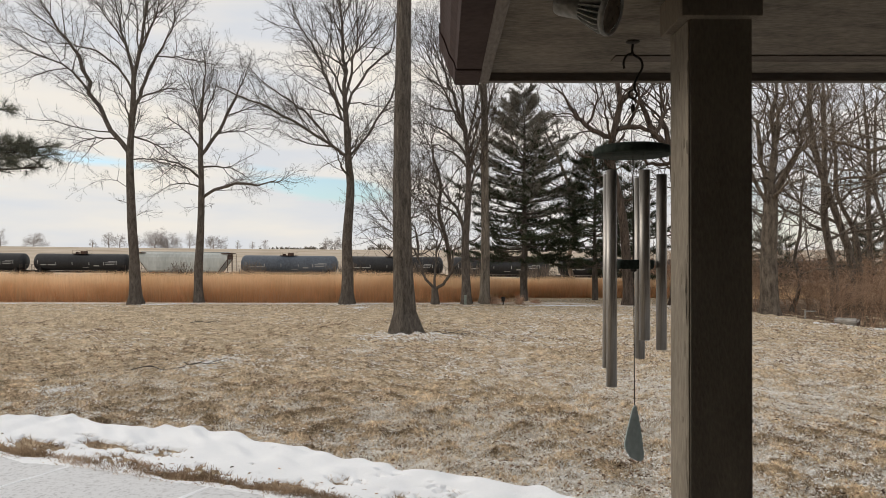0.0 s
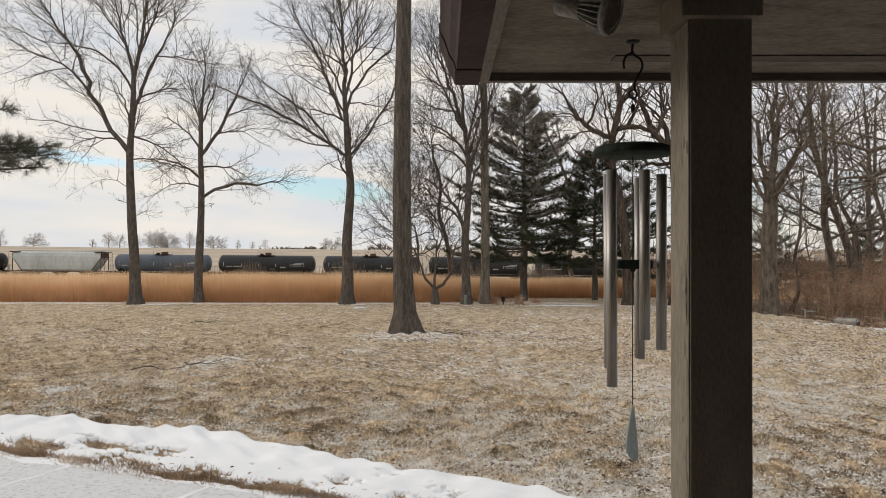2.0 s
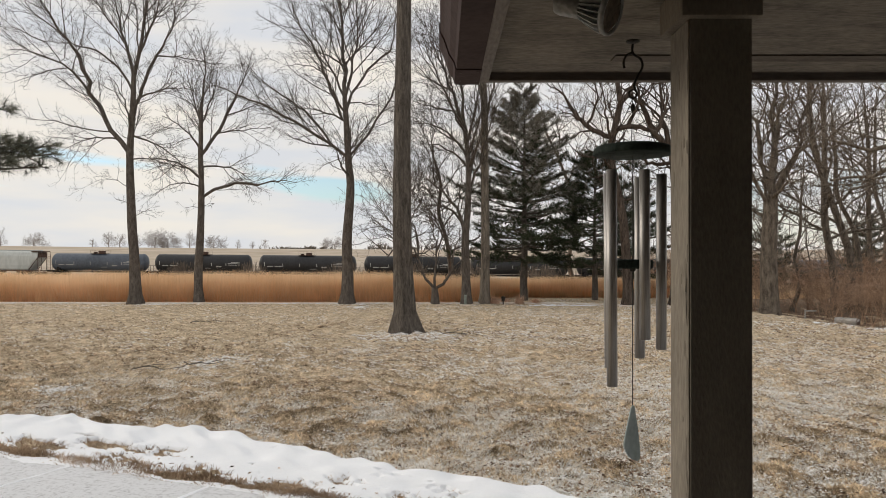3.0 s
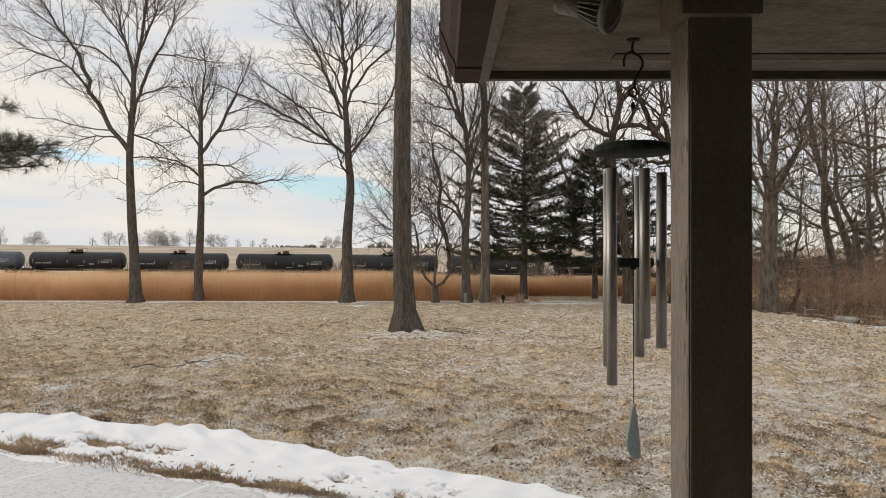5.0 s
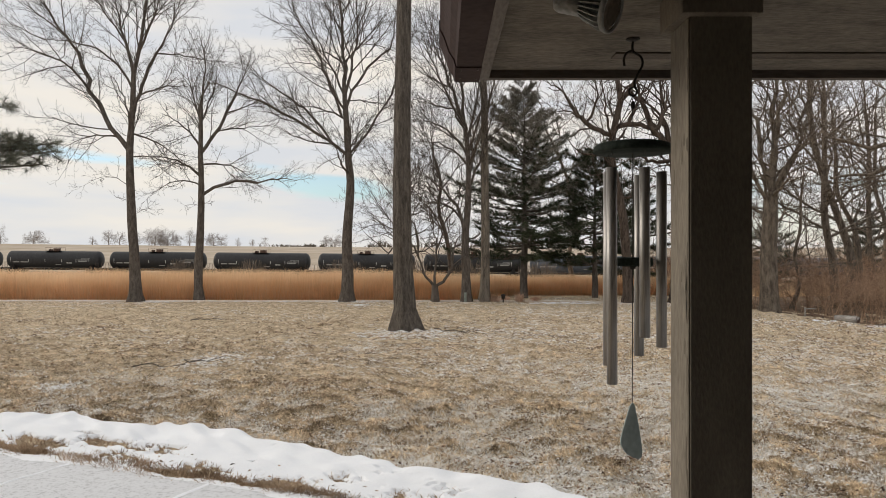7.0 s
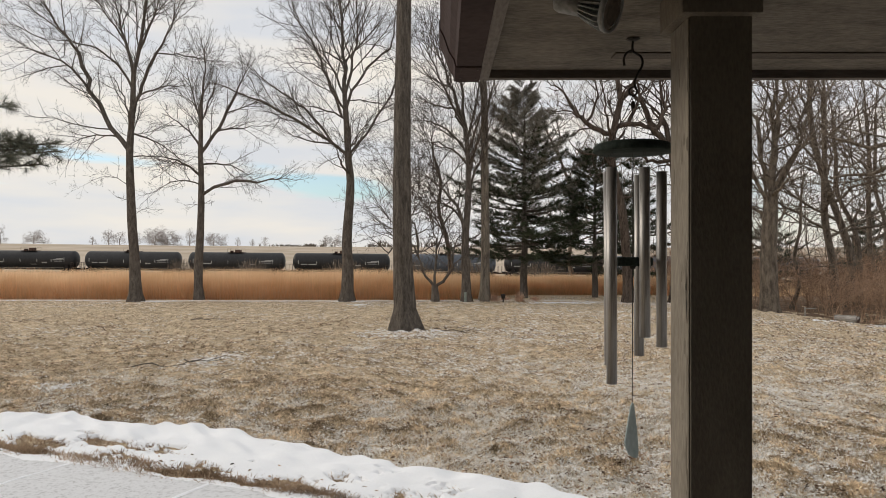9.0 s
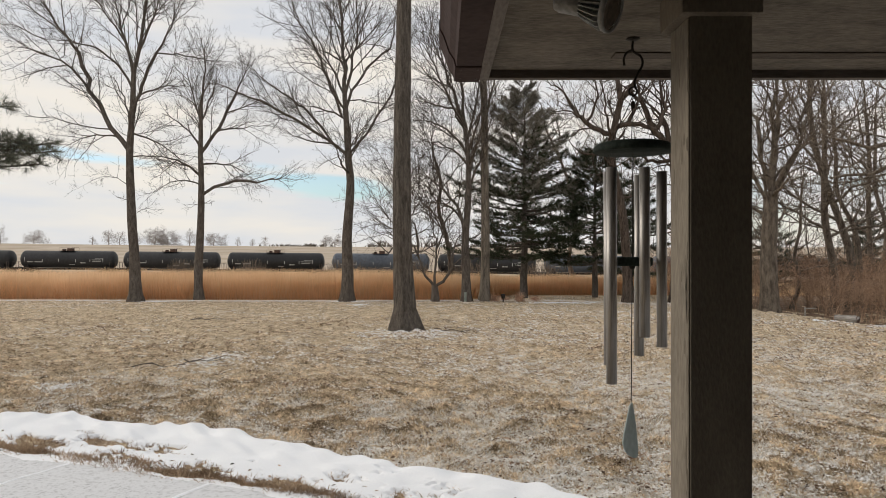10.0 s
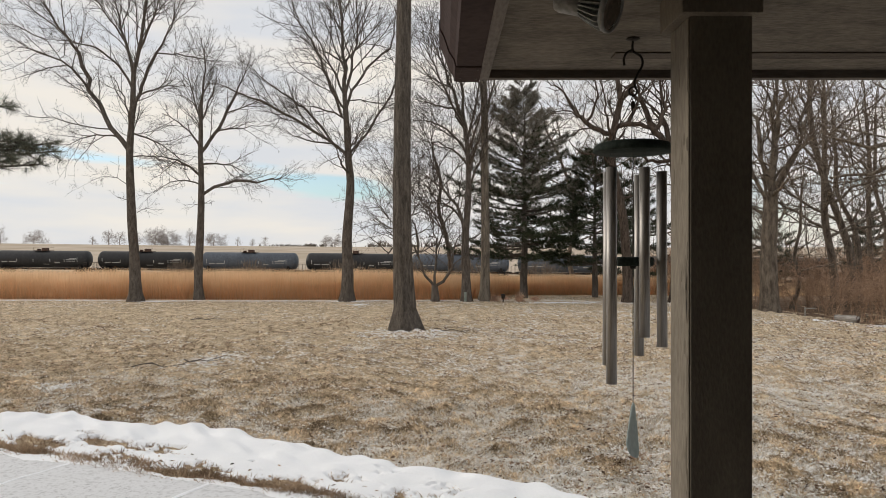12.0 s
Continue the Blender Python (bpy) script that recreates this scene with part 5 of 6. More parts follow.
def make_lawn_trees():
    make_tree("ash_tree", -9.57, 23.9, [(0.0, 0.0), (-0.05, 1.48), (-0.12, 2.36), (-0.19, 4.12), (-0.18, 5.0), (-0.11, 5.88), (-0.07, 7.11)], 0.175,
              [(-0.25, 4.61, -1.55, 3.17, 0.17, 0.12), (-1.8, 7.78, -1.2, 1.97, 0.08, 0.07), (-1.44, 6.67, -2.78, 1.41, -0.36, 0.06), (-0.07, 7.11, -0.95, 2.99, 0.0, 0.09), (-0.07, 7.11, 0.39, 3.34, -0.08, 0.1), (-0.04, 5.79, 0.7, 1.99, 0.07, 0.09), (0.67, 7.78, 0.6, 2.15, -0.21, 0.05), (0.63, 7.74, 2.18, -0.55, 0.05, 0.04)]
              + [(0.05, 6.41, 1.8, 0.26, 0.22, 0.05), (-0.19, 6.62, -1.04, 1.28, -0.15, 0.06), (-1.23, 7.9, -1.94, 0.44, -0.07, 0.04), (-0.04, 5.21, 1.53, -0.95, 0.13, 0.05), (-0.04, 4.51, 1.44, -0.39, 0.15, 0.035), (-0.62, 5.12, -1.76, -0.33, -0.2, 0.045), (-0.32, 3.5, -1.27, 0.3, -0.27, 0.02), (0.18, 7.81, 0.88, 2.11, -0.07, 0.06), (-0.35, 8.08, -1.23, 1.67, -0.08, 0.05), (-2.9, 9.6, -1.4, 0.5, 0.1, 0.035), (-3.1, 8.2, -1.3, 0.9, 0.1, 0.03), (-0.08, 2.55, 0.75, 0.35, 0.08, 0.014), (-0.1, 2.9, -0.5, 0.35, -0.05, 0.012)],
              101, SPREADING, "tall bare tree forking low over the lawn", extra=3)
    make_tree("maple_tree", -7.76, 24.4, [(0.0, 0.0), (-0.02, 0.93), (0.05, 2.37), (0.07, 3.81), (0.04, 4.62), (0.05, 5.43), (0.04, 6.14)], 0.145,
              [(0.07, 4.62, 1.01, 1.89, -0.08, 0.09), (1.08, 6.5, 0.5, 1.26, -0.02, 0.05), (0.04, 6.14, 0.14, 1.98, -0.04, 0.07), (0.11, 3.31, 1.83, 0.4, 0.23, 0.08), (1.94, 3.7, 1.38, 0.02, 0.10, 0.04), (-0.04, 3.85, -1.58, 0.74, -0.23, 0.07), (0.0, 4.8, -1.47, 1.29, -0.16, 0.06), (-0.05, 3.59, -1.51, -0.11, -0.26, 0.04)]
              + [(0.02, 5.34, -0.95, 1.35, -0.33, 0.05), (0.18, 4.35, 1.4, -0.45, 0.22, 0.05), (0.59, 5.39, 1.53, 0.31, 0.0, 0.04), (0.86, 5.97, 1.44, 0.54, -0.02, 0.04), (0.05, 5.7, 0.54, 1.71, -0.1, 0.05), (0.0, 5.79, -0.4, 1.89, 0.08, 0.045), (0.05, 2.9, -0.6, 0.12, -0.08, 0.016), (0.06, 3.05, 0.5, 0.1, 0.05, 0.014)],
              102, SPREADING, "slender bare tree with a low drooping limb", extra=2, flare=1.45)
    make_tree("ash_tree", -2.99, 23.9, [(0.0, 0.0), (0.02, 0.95), (0.0, 2.01), (0.11, 3.59), (0.04, 4.47), (0.0, 5.35), (-0.07, 6.41)], 0.185,
              [(-0.11, 4.51, -2.43, 1.60, -0.10, 0.075), (-2.53, 6.05, -1.32, 0.62, 0.07, 0.05), (-0.46, 4.96, -1.55, 1.58, -0.14, 0.065), (-2.01, 6.49, -1.32, 1.23, 0.09, 0.04), (-0.18, 5.61, -1.57, 0.58, -0.11, 0.05), (-0.14, 5.79, -0.95, 2.34, -0.04, 0.07), (-1.09, 8.13, -0.74, 1.62, 0.12, 0.045), (-0.11, 6.58, -1.28, 2.46, -0.01, 0.06), (0.09, 4.51, 1.25, 2.08, -0.04, 0.065), (1.34, 6.58, 0.39, 1.76, -0.07, 0.05)]
              + [(0.04, 6.05, 1.3, 1.85, 0.26, 0.07), (1.34, 7.9, 0.26, 1.67, -0.05, 0.04), (-0.04, 6.41, 0.35, 3.17, -0.18, 0.08), (-0.07, 6.41, -0.18, 3.52, -0.03, 0.11), (-0.07, 7.46, 1.41, 1.67, -0.03, 0.05), (0.14, 6.27, 1.28, -0.25, 0.11, 0.035), (-0.14, 7.37, -1.51, 0.53, -0.18, 0.05), (-0.18, 8.34, -0.77, 1.41, -0.05, 0.05), (-0.3, 5.03, -1.53, 0.23, 0.13, 0.045), (-1.3, 6.93, -0.88, 0.53, -0.17, 0.03)],
              103, SPREADING, "bare tree with long spreading lower limbs", extra=4)
    # the near tree: its limbs begin above the view
    make_tree("oak_tree", -0.74, 15.2, [(0.02, 0.0), (-0.04, 1.0), (-0.07, 2.2), (-0.07, 3.6), (-0.05, 5.2), (-0.03, 6.6), (0.0, 8.4)], 0.205,
              [(-0.02, 7.0, -2.0, 2.2, 0.2, 0.09), (0.0, 7.4, 1.9, 2.4, 0.2, 0.09), (0.0, 8.4, -0.6, 3.0, 0.1, 0.09), (0.0, 8.4, 0.8, 2.8, 0.1, 0.09)],
              104, dict(SPREADING, density=(3, 2, 1)), "large straight trunk with ridged bark, snow at its foot", bark=BARK_OLD, flare=1.85, rise=0.24, tip=0.62)
    make_tree("crabapple_tree", -0.24, 23.95, [(0.0, 0.0), (0.0, 0.24), (-0.02, 0.51)], 0.12,
              [(-0.02, 0.47, -0.56, 1.55, 0.17, 0.05), (-0.02, 0.47, 0.56, 0.91, -0.18, 0.05), (-0.02, 0.51, -0.13, 2.24, -0.1, 0.045), (-0.45, 1.29, -1.0, 0.18, -0.5, 0.03), (-0.55, 1.66, -0.91, 1.64, -0.25, 0.035), (0.55, 1.38, 0.64, 1.0, 0.19, 0.03), (0.47, 1.2, 0.07, 1.73, 0.14, 0.03), (-0.15, 2.38, -0.49, 1.09, -0.02, 0.025), (0.04, 1.66, 0.05, 1.64, -0.21, 0.03), (-0.91, 1.66, -1.46, 0.45, -0.39, 0.025), (0.51, 1.11, 0.95, 0.27, 0.15, 0.02), (-1.46, 1.56, -0.91, 0.82, 0.03, 0.02)],
              105, SMALL, "small crooked ornamental tree with many thin branches", flare=1.2, tip=0.8, heavy=1.5)
    make_tree("maple_tree", 0.74, 23.9, [(0.0, 0.0), (-0.02, 0.93), (-0.04, 1.99), (0.05, 3.22), (0.05, 4.45), (-0.07, 5.51)], 0.15,
              [(-0.05, 1.9, -1.46, 2.11, -0.37, 0.08), (-0.07, 5.51, -1.0, 2.82, 0.01, 0.08), (0.0, 4.98, 0.39, 2.11, -0.05, 0.06), (0.0, 4.45, -1.69, 1.2, -0.37, 0.06), (0.04, 4.1, -1.64, 0.88, -0.27, 0.05), (0.05, 3.57, 0.72, 2.29, -0.03, 0.05), (-0.25, 2.52, -1.36, 0.35, -0.39, 0.05), (-0.28, 6.04, -1.41, 0.35, 0.04, 0.04), (-0.46, 6.74, -1.14, 0.53, 0.06, 0.035), (-0.04, 5.16, 0.99, 1.58, -0.02, 0.04), (-0.1, 5.5, -1.3, 2.9, 0.1, 0.05), (-0.07, 5.51, -0.35, 3.6, 0.0, 0.06)],
              106, SPREADING, "bare tree with arching branches beside the path", extra=5, flare=1.4, heavy=1.3)
    make_tree("ash_tree", 1.31, 24.1, [(0.0, 0.0), (0.02, 2.38), (0.0, 4.15), (0.0, 5.57), (-0.04, 6.81), (-0.14, 8.41)], 0.15,
              [(0.0, 5.66, 0.48, 1.86, 0.03, 0.07), (0.0, 6.28, -0.5, 2.13, 0.01, 0.05), (0.0, 5.04, 0.92, 0.89, -0.01, 0.03), (0.0, 4.15, -1.03, 0.35, -0.12, 0.03), (-0.02, 4.86, -0.83, 1.24, 0.13, 0.035)],
              107, SPREADING, "straight grey-barked tree forking under the eave", bark=BARK_GREY, flare=1.5, tip=0.6)
    make_tree("oak_tree", 5.57, 23.0, [(0.0, 0.0), (-0.08, 1.54), (-0.19, 2.73), (-0.39, 3.74), (-0.53, 4.59), (-0.39, 5.44), (-0.22, 6.11)], 0.15,
              [(-0.46, 5.01, -1.2, 1.1, 0.17, 0.095), (-1.66, 6.03, -0.93, 0.76, -0.11, 0.053), (-0.42, 5.35, 1.05, -0.25, 0.14, 0.095), (0.63, 5.1, 0.42, 1.35, -0.14, 0.084), (-0.22, 6.11, -0.68, 2.03, -0.11, 0.105), (-0.22, 6.11, 1.1, 2.03, -0.12, 0.095), (-1.07, 5.3, -1.1, 0.56, -0.19, 0.053)]
              + [(-0.05, 5.4, 0.68, 1.22, 0.12, 0.073), (-0.36, 3.57, -1.05, 0.17, -0.16, 0.042), (-0.25, 3.07, 1.22, 0.51, -0.05, 0.053), (0.63, 5.1, 1.35, -0.34, -0.35, 0.063), (-0.47, 4.59, -1.27, 0.34, 0.32, 0.053), (-0.9, 5.78, -0.34, 1.35, -0.33, 0.053)],
              108, dict(GNARLED, crook=0.30, stout=0.030, thin=0.006, density=(5.0, 4.6, 2.8)), "crooked bare oak with gnarled limbs", heavy=1.3, extra=5, tip=0.6, bark=BARK_DARK)
    make_tree("oak_tree", 8.94, 21.0, [(0.0, 0.0), (-0.03, 1.24), (0.0, 2.3), (0.05, 3.3)], 0.25,
              [(0.05, 3.3, -0.50, 3.9, 0.1, 0.12), (0.05, 3.3, -0.05, 4.3, -0.12, 0.14), (0.05, 3.3, 0.50, 4.1, 0.12, 0.13), (0.03, 3.0, 1.15, 3.5, -0.15, 0.11), (0.0, 2.9, -0.95, 2.6, 0.2, 0.09), (0.04, 3.2, 1.7, 2.2, 0.25, 0.09)]
              + [(0.09, 3.56, 1.19, 0.46, 0.28, 0.07), (0.9, 5.26, 0.62, 1.7, -0.08, 0.07), (0.12, 4.79, 1.24, 0.77, -0.11, 0.06), (0.03, 3.71, -0.76, -0.08, -0.06, 0.05), (0.03, 2.16, 0.56, 1.08, -0.04, 0.04), (0.09, 4.02, -0.9, 0.93, 0.2, 0.05), (0.51, 4.02, 1.16, -0.7, -0.24, 0.05)],
              109, dict(GNARLED, density=(4.6, 4.2, 3.6)), "thick grey oak at the wood's edge", bark=OAK_BARK, flare=1.25, extra=4, tip=0.72, twigs=WOOD_TWIG)
    make_tree("oak_tree", 7.12, 23.5, [(0.0, 0.0), (0.05, 2.0), (0.0, 3.5), (-0.1, 4.7)], 0.17,
              [(-0.1, 4.7, -0.75, 1.2, 0.12, 0.13), (-0.85, 5.9, -0.95, 0.8, -0.12, 0.09), (-0.1, 4.7, -0.35, 2.6, 0.12, 0.11), (-0.1, 4.7, 0.5, 2.4, 0.1, 0.1), (-0.85, 5.9, -0.25, 1.4, 0.15, 0.07), (-0.1, 4.4, -1.15, 0.2, 0.16, 0.07), (-0.1, 4.2, 1.2, 0.8, 0.1, 0.07), (-1.25, 4.6, -0.75, 0.5, -0.15, 0.05)],
              110, dict(GNARLED, crook=0.30, stout=0.026, thin=0.006, density=(4.6, 4.2, 2.6)), "crooked bare oak half hidden by the porch post", heavy=1.3, extra=3, tip=0.7, bark=BARK_DARK)


make_lawn_trees()


def wild_tree(name, x, y, h, r, seed, label, spec=WILD, first=0.35, n=11, spread=0.34, bark=BARK, twigs=TWIG, crook=0.09):
    """A self-sown tree with an uneven crown."""
    rng = np.random.default_rng(seed)
    trunk = [(0.0, 0.0)]
    for k in range(1, 6):
        trunk.append((trunk[-1][0] + rng.normal(0, crook * h / 5), h * 0.72 * k / 5))
    limbs = []
    for k in range(n):
        t = first + (1 - first) * (k + rng.uniform(0, 0.8)) / n
        z = min(t, 0.99) * h * 0.72
        x0 = np.interp(z, [b for a, b in trunk], [a for a, b in trunk])
        reach = h * spread * (1.15 - 0.6 * t) * rng.uniform(0.6, 1.2)
        az = k * 2.4 + rng.uniform(-0.5, 0.5)
        limbs.append((float(x0), float(z), reach * math.cos(az), h * rng.uniform(0.10, 0.30) * (0.5 + t), float(rng.normal(0, 0.06 * h / 6)), r * (0.62 - 0.3 * t), reach * math.sin(az)))
    limbs.append((trunk[-1][0], trunk[-1][1], rng.normal(0, 0.3), h * 0.28, 0.0, r * 0.4, 0.0))
    return make_tree(name, x, y, trunk, r, limbs, seed, spec, label, bark=bark, flare=1.3, tip=0.45, twigs=twigs)


def make_woods():
    rng = np.random.default_rng(77)
    for k, (x, y, h, r) in enumerate(((12.78, 25.0, 10.0, 0.14), (13.6, 25.8, 11.0, 0.15), (14.4, 26.5, 9.0, 0.11), (11.5, 26.5, 7.0, 0.09), (16.5, 29.0, 10.0, 0.12), (11.1, 24.5, 6.0, 0.07), (7.2, 29.0, 9.0, 0.10), (9.6, 31.0, 10, 0.11),
                                      (18.6, 33.0, 11, 0.12), (6.0, 34.0, 10, 0.11))):
        wild_tree("woodland_tree", x, y, h, r, 300 + k, "bare grey-brown tree in the wood's edge thicket" if k < 6 else "bare tree deeper in the wood", bark=OAK_BARK, twigs=WOOD_TWIG, first=0.25, crook=0.14, n=9, spread=0.38, spec=dict(WILD, density=(4.0, 3.8, 3.0)))
    # a big tree beyond the view's edge throws long level limbs across it
    make_tree("oak_tree", 13.4, 18.5, [(0.0, 0.0), (0.03, 1.5), (0.0, 3.0), (-0.05, 4.5), (0.0, 6.5)], 0.26,
              [(0.0, 4.55, -4.4, 0.05, 0.12, 0.19, -0.4), (0.0, 3.85, -3.8, -0.15, -0.12, 0.17, 0.5), (0.0, 3.9, -3.3, -0.55, -0.1, 0.09, 0.9), (0.0, 5.0, -3.2, 0.9, 0.2, 0.11, -0.3), (0.0, 6.0, -2.6, 1.8, 0.2, 0.10, 0.4), (0.0, 6.5, 0.6, 3.0, 0.2, 0.12, 0.0), (0.0, 5.0, 2.5, 1.6, 0.3, 0.12, 0.0)],
              390, dict(GNARLED, density=(2.6, 3.2, 3.0)), "big oak with long level limbs", bark=OAK_BARK, extra=3, twigs=WOOD_TWIG)


    wild_tree("hawthorn_tree", -1.38, 26.4, 5.6, 0.09, 401, "small bare tree half hidden behind the near trunk", spec=dict(WILD, thin=0.004, density=(6, 5.5, 5)), first=0.3, n=13, spread=0.40)
    wild_tree("hawthorn_tree", 0.25, 29.5, 7.5, 0.10, 402, "bare tree standing in the tall grass", spec=dict(WILD, thin=0.0045, density=(6, 5.5, 5)), first=0.3, n=13, spread=0.36)


make_woods()


def needle_tufts(s, rng, at, ways, count, length, width, fan=0.62):
    """Fans of needles round twig points."""
    n = len(at) * count
    p = np.repeat(at, count, 0)
    d = np.repeat(ways, count, 0) * 0.9 + rng.normal(0, fan, (n, 3))
    d /= np.linalg.norm(d, axis=1, keepdims=True)
    d = d * (length * rng.uniform(0.7, 1.15, n))[:, None]
    w = np.cross(d, rng.normal(0, 1, (n, 3)))
    w /= np.linalg.norm(w, axis=1, keepdims=True) + 1e-9
    w *= width / 2
    v = np.stack([p - w, p + w, p + d], 1).reshape(-1, 3)
    i = np.arange(n) * 3 + s.n
    s.v.append(v)
    s.f[3].append(np.stack([i, i + 1, i + 2], -1))
    s.n += 3 * n


def make_leaf_litter():
    """Brown leaf litter under the brush and the wood."""
    rng = np.random.default_rng(86)
    edge = lambda x: np.maximum(18.1, path_line(x) + 1.1) + 2.5 * (1 - ease(9.2, 10.6, x)) + 0.12 * np.sin(x * 3.1) + 0.07 * np.sin(x * 7.7)
    xs, us = np.linspace(7.9, 48, 200), np.linspace(0, 1, 40)
    gx = np.repeat(xs[:, None], 40, 1)
    gy = edge(gx) + us[None] ** 1.6 * 45
    v = np.stack([gx, gy, height(gx, gy) + 0.012 - 0.05 * (us == 0)[None] + 0.02 * lumps(gx * 3, gy * 3) * ease(0.02, 0.15, us)[None]], -1).reshape(-1, 3)
    i = (np.arange(199)[:, None] * 40 + np.arange(39)[None]).ravel()
    s = Soup()
    s.add(v, np.stack([i, i + 40, i + 41, i + 1], -1))
    tagged(part("leaf_litter", s, LITTER, smooth=True), "brown leaf litter under the brush", "ground", kind="structure")


make_leaf_litter()


def make_thicket():
    """Reddish brush below the wood: arching canes with tangled side twigs."""
    rng = np.random.default_rng(88)
    s = Soup()
    n = 720
    x = rng.uniform(7.6, 24, n)
    y = rng.uniform(0, 1, n) ** 1.2 * 12 + np.maximum(18.6, path_line(x) + 1.7) + 3.4 * (1 - ease(9.6, 11.4, x)) + rng.uniform(0, 1.0, n)
    keep = rng.random(n) < 0.35 + 0.65 * ease(0.44, 0.50, x / y)
    x, y = x[keep], y[keep]
    n = len(x)
    h = rng.uniform(0.8, 1.9, n) * (1 + 0.25 * ease(4, 12, y - 18))
    az, bend = rng.uniform(0, 6.28, n), rng.uniform(0.1, 1.3, n)
    us = np.linspace(0, 1, 7)
    over = (bend * h * 0.8)[:, None] * us ** 2.2
    P = np.stack([x[:, None] + np.cos(az)[:, None] * over, y[:, None] + np.sin(az)[:, None] * over,
                  height(x, y)[:, None] - 0.03 + h[:, None] * (us - 0.28 * bend[:, None] * us ** 3)], -1)
    P[:, 1:] += rng.normal(0, 0.03, P[:, 1:].shape)
    R = np.linspace(0.011, 0.004, 7)[None] * rng.uniform(0.7, 1.4, n)[:, None]
    batch_tubes(s, P, R, 3)
    L = h
    spec = dict(density=(9.0, 6.5, 5.0), ratio=(0.55, 0.5, 0.5), longest=(0.9, 0.4, 0.2), angle=(0.4, 1.3), crook=0.30, thin=0.0030, stout=0.008)
    for level in (1, 2):
        P, R, L = sprout(rng, P, R, L, level, 0.1, spec, lo=0.12)
        batch_tubes(s, P, R, 3)
        way = P[:, -1] - P[:, -2]
        needle_tufts(s, rng, P[:, -1], way / (np.linalg.norm(way, axis=1, keepdims=True) + 1e-9), 3, 0.17, 0.006, 0.55)
    # low sprigs and stubble along the front
    m = 700
    sx = rng.uniform(7.8, 20, m)
    sy = np.maximum(18.0, path_line(sx) + 0.9) + 2.6 * (1 - ease(9.4, 10.4, sx)) + 3.5 * rng.random(m) ** 1.5
    sh = rng.uniform(0.15, 0.6, m)
    base = np.stack([sx, sy, height(sx, sy) - 0.02], -1)
    top = base + np.stack([rng.normal(0, 0.25, m) * sh, rng.normal(0, 0.25, m) * sh, sh], -1)
    batch_tubes(s, np.stack([base, top], 1), np.tile(np.array([[0.007, 0.003]]), (m, 1)), 3)
    tagged(part("thicket", s, BRUSH), "dense reddish-brown leafless brush at the wood's edge", "brush", kind="stuff")


make_thicket()


def make_deep_wood():
    """The wood's far depth: slim stems and brush."""
    rng = np.random.default_rng(89)
    n = 34
    x, y = rng.uniform(12, 46, n), rng.uniform(33, 62, n)
    h = rng.uniform(1.6, 6.5, n)
    z = height(x, y)
    lean = rng.normal(0, 0.07, (n, 2)) * h[:, None]
    ts = np.linspace(0, 1, 7)
    P = np.stack([x[:, None] + lean[:, :1] * ts + rng.normal(0, 0.05, (n, 7)), y[:, None] + lean[:, 1:] * ts, z[:, None] + h[:, None] * ts], -1)
    Rr = (0.012 * h ** 0.9)[:, None] * np.linspace(1, 0.25, 7)[None]
    s = Soup()
    batch_tubes(s, P, Rr, 4)
    L = h
    for level in (1, 2):
        P, Rr, L = sprout(rng, P, Rr, L, level, 0.6, dict(WILD, density=(3.2, 3.4, 3), thin=0.010, longest=(2.4, 1.3, 0.7)), lo=0.12)
        batch_tubes(s, P, Rr, 3)
    tagged(part("deep_wood", s, BARK_GREY), "grey-brown bare saplings deep in the wood", "woods", kind="stuff")


make_deep_wood()


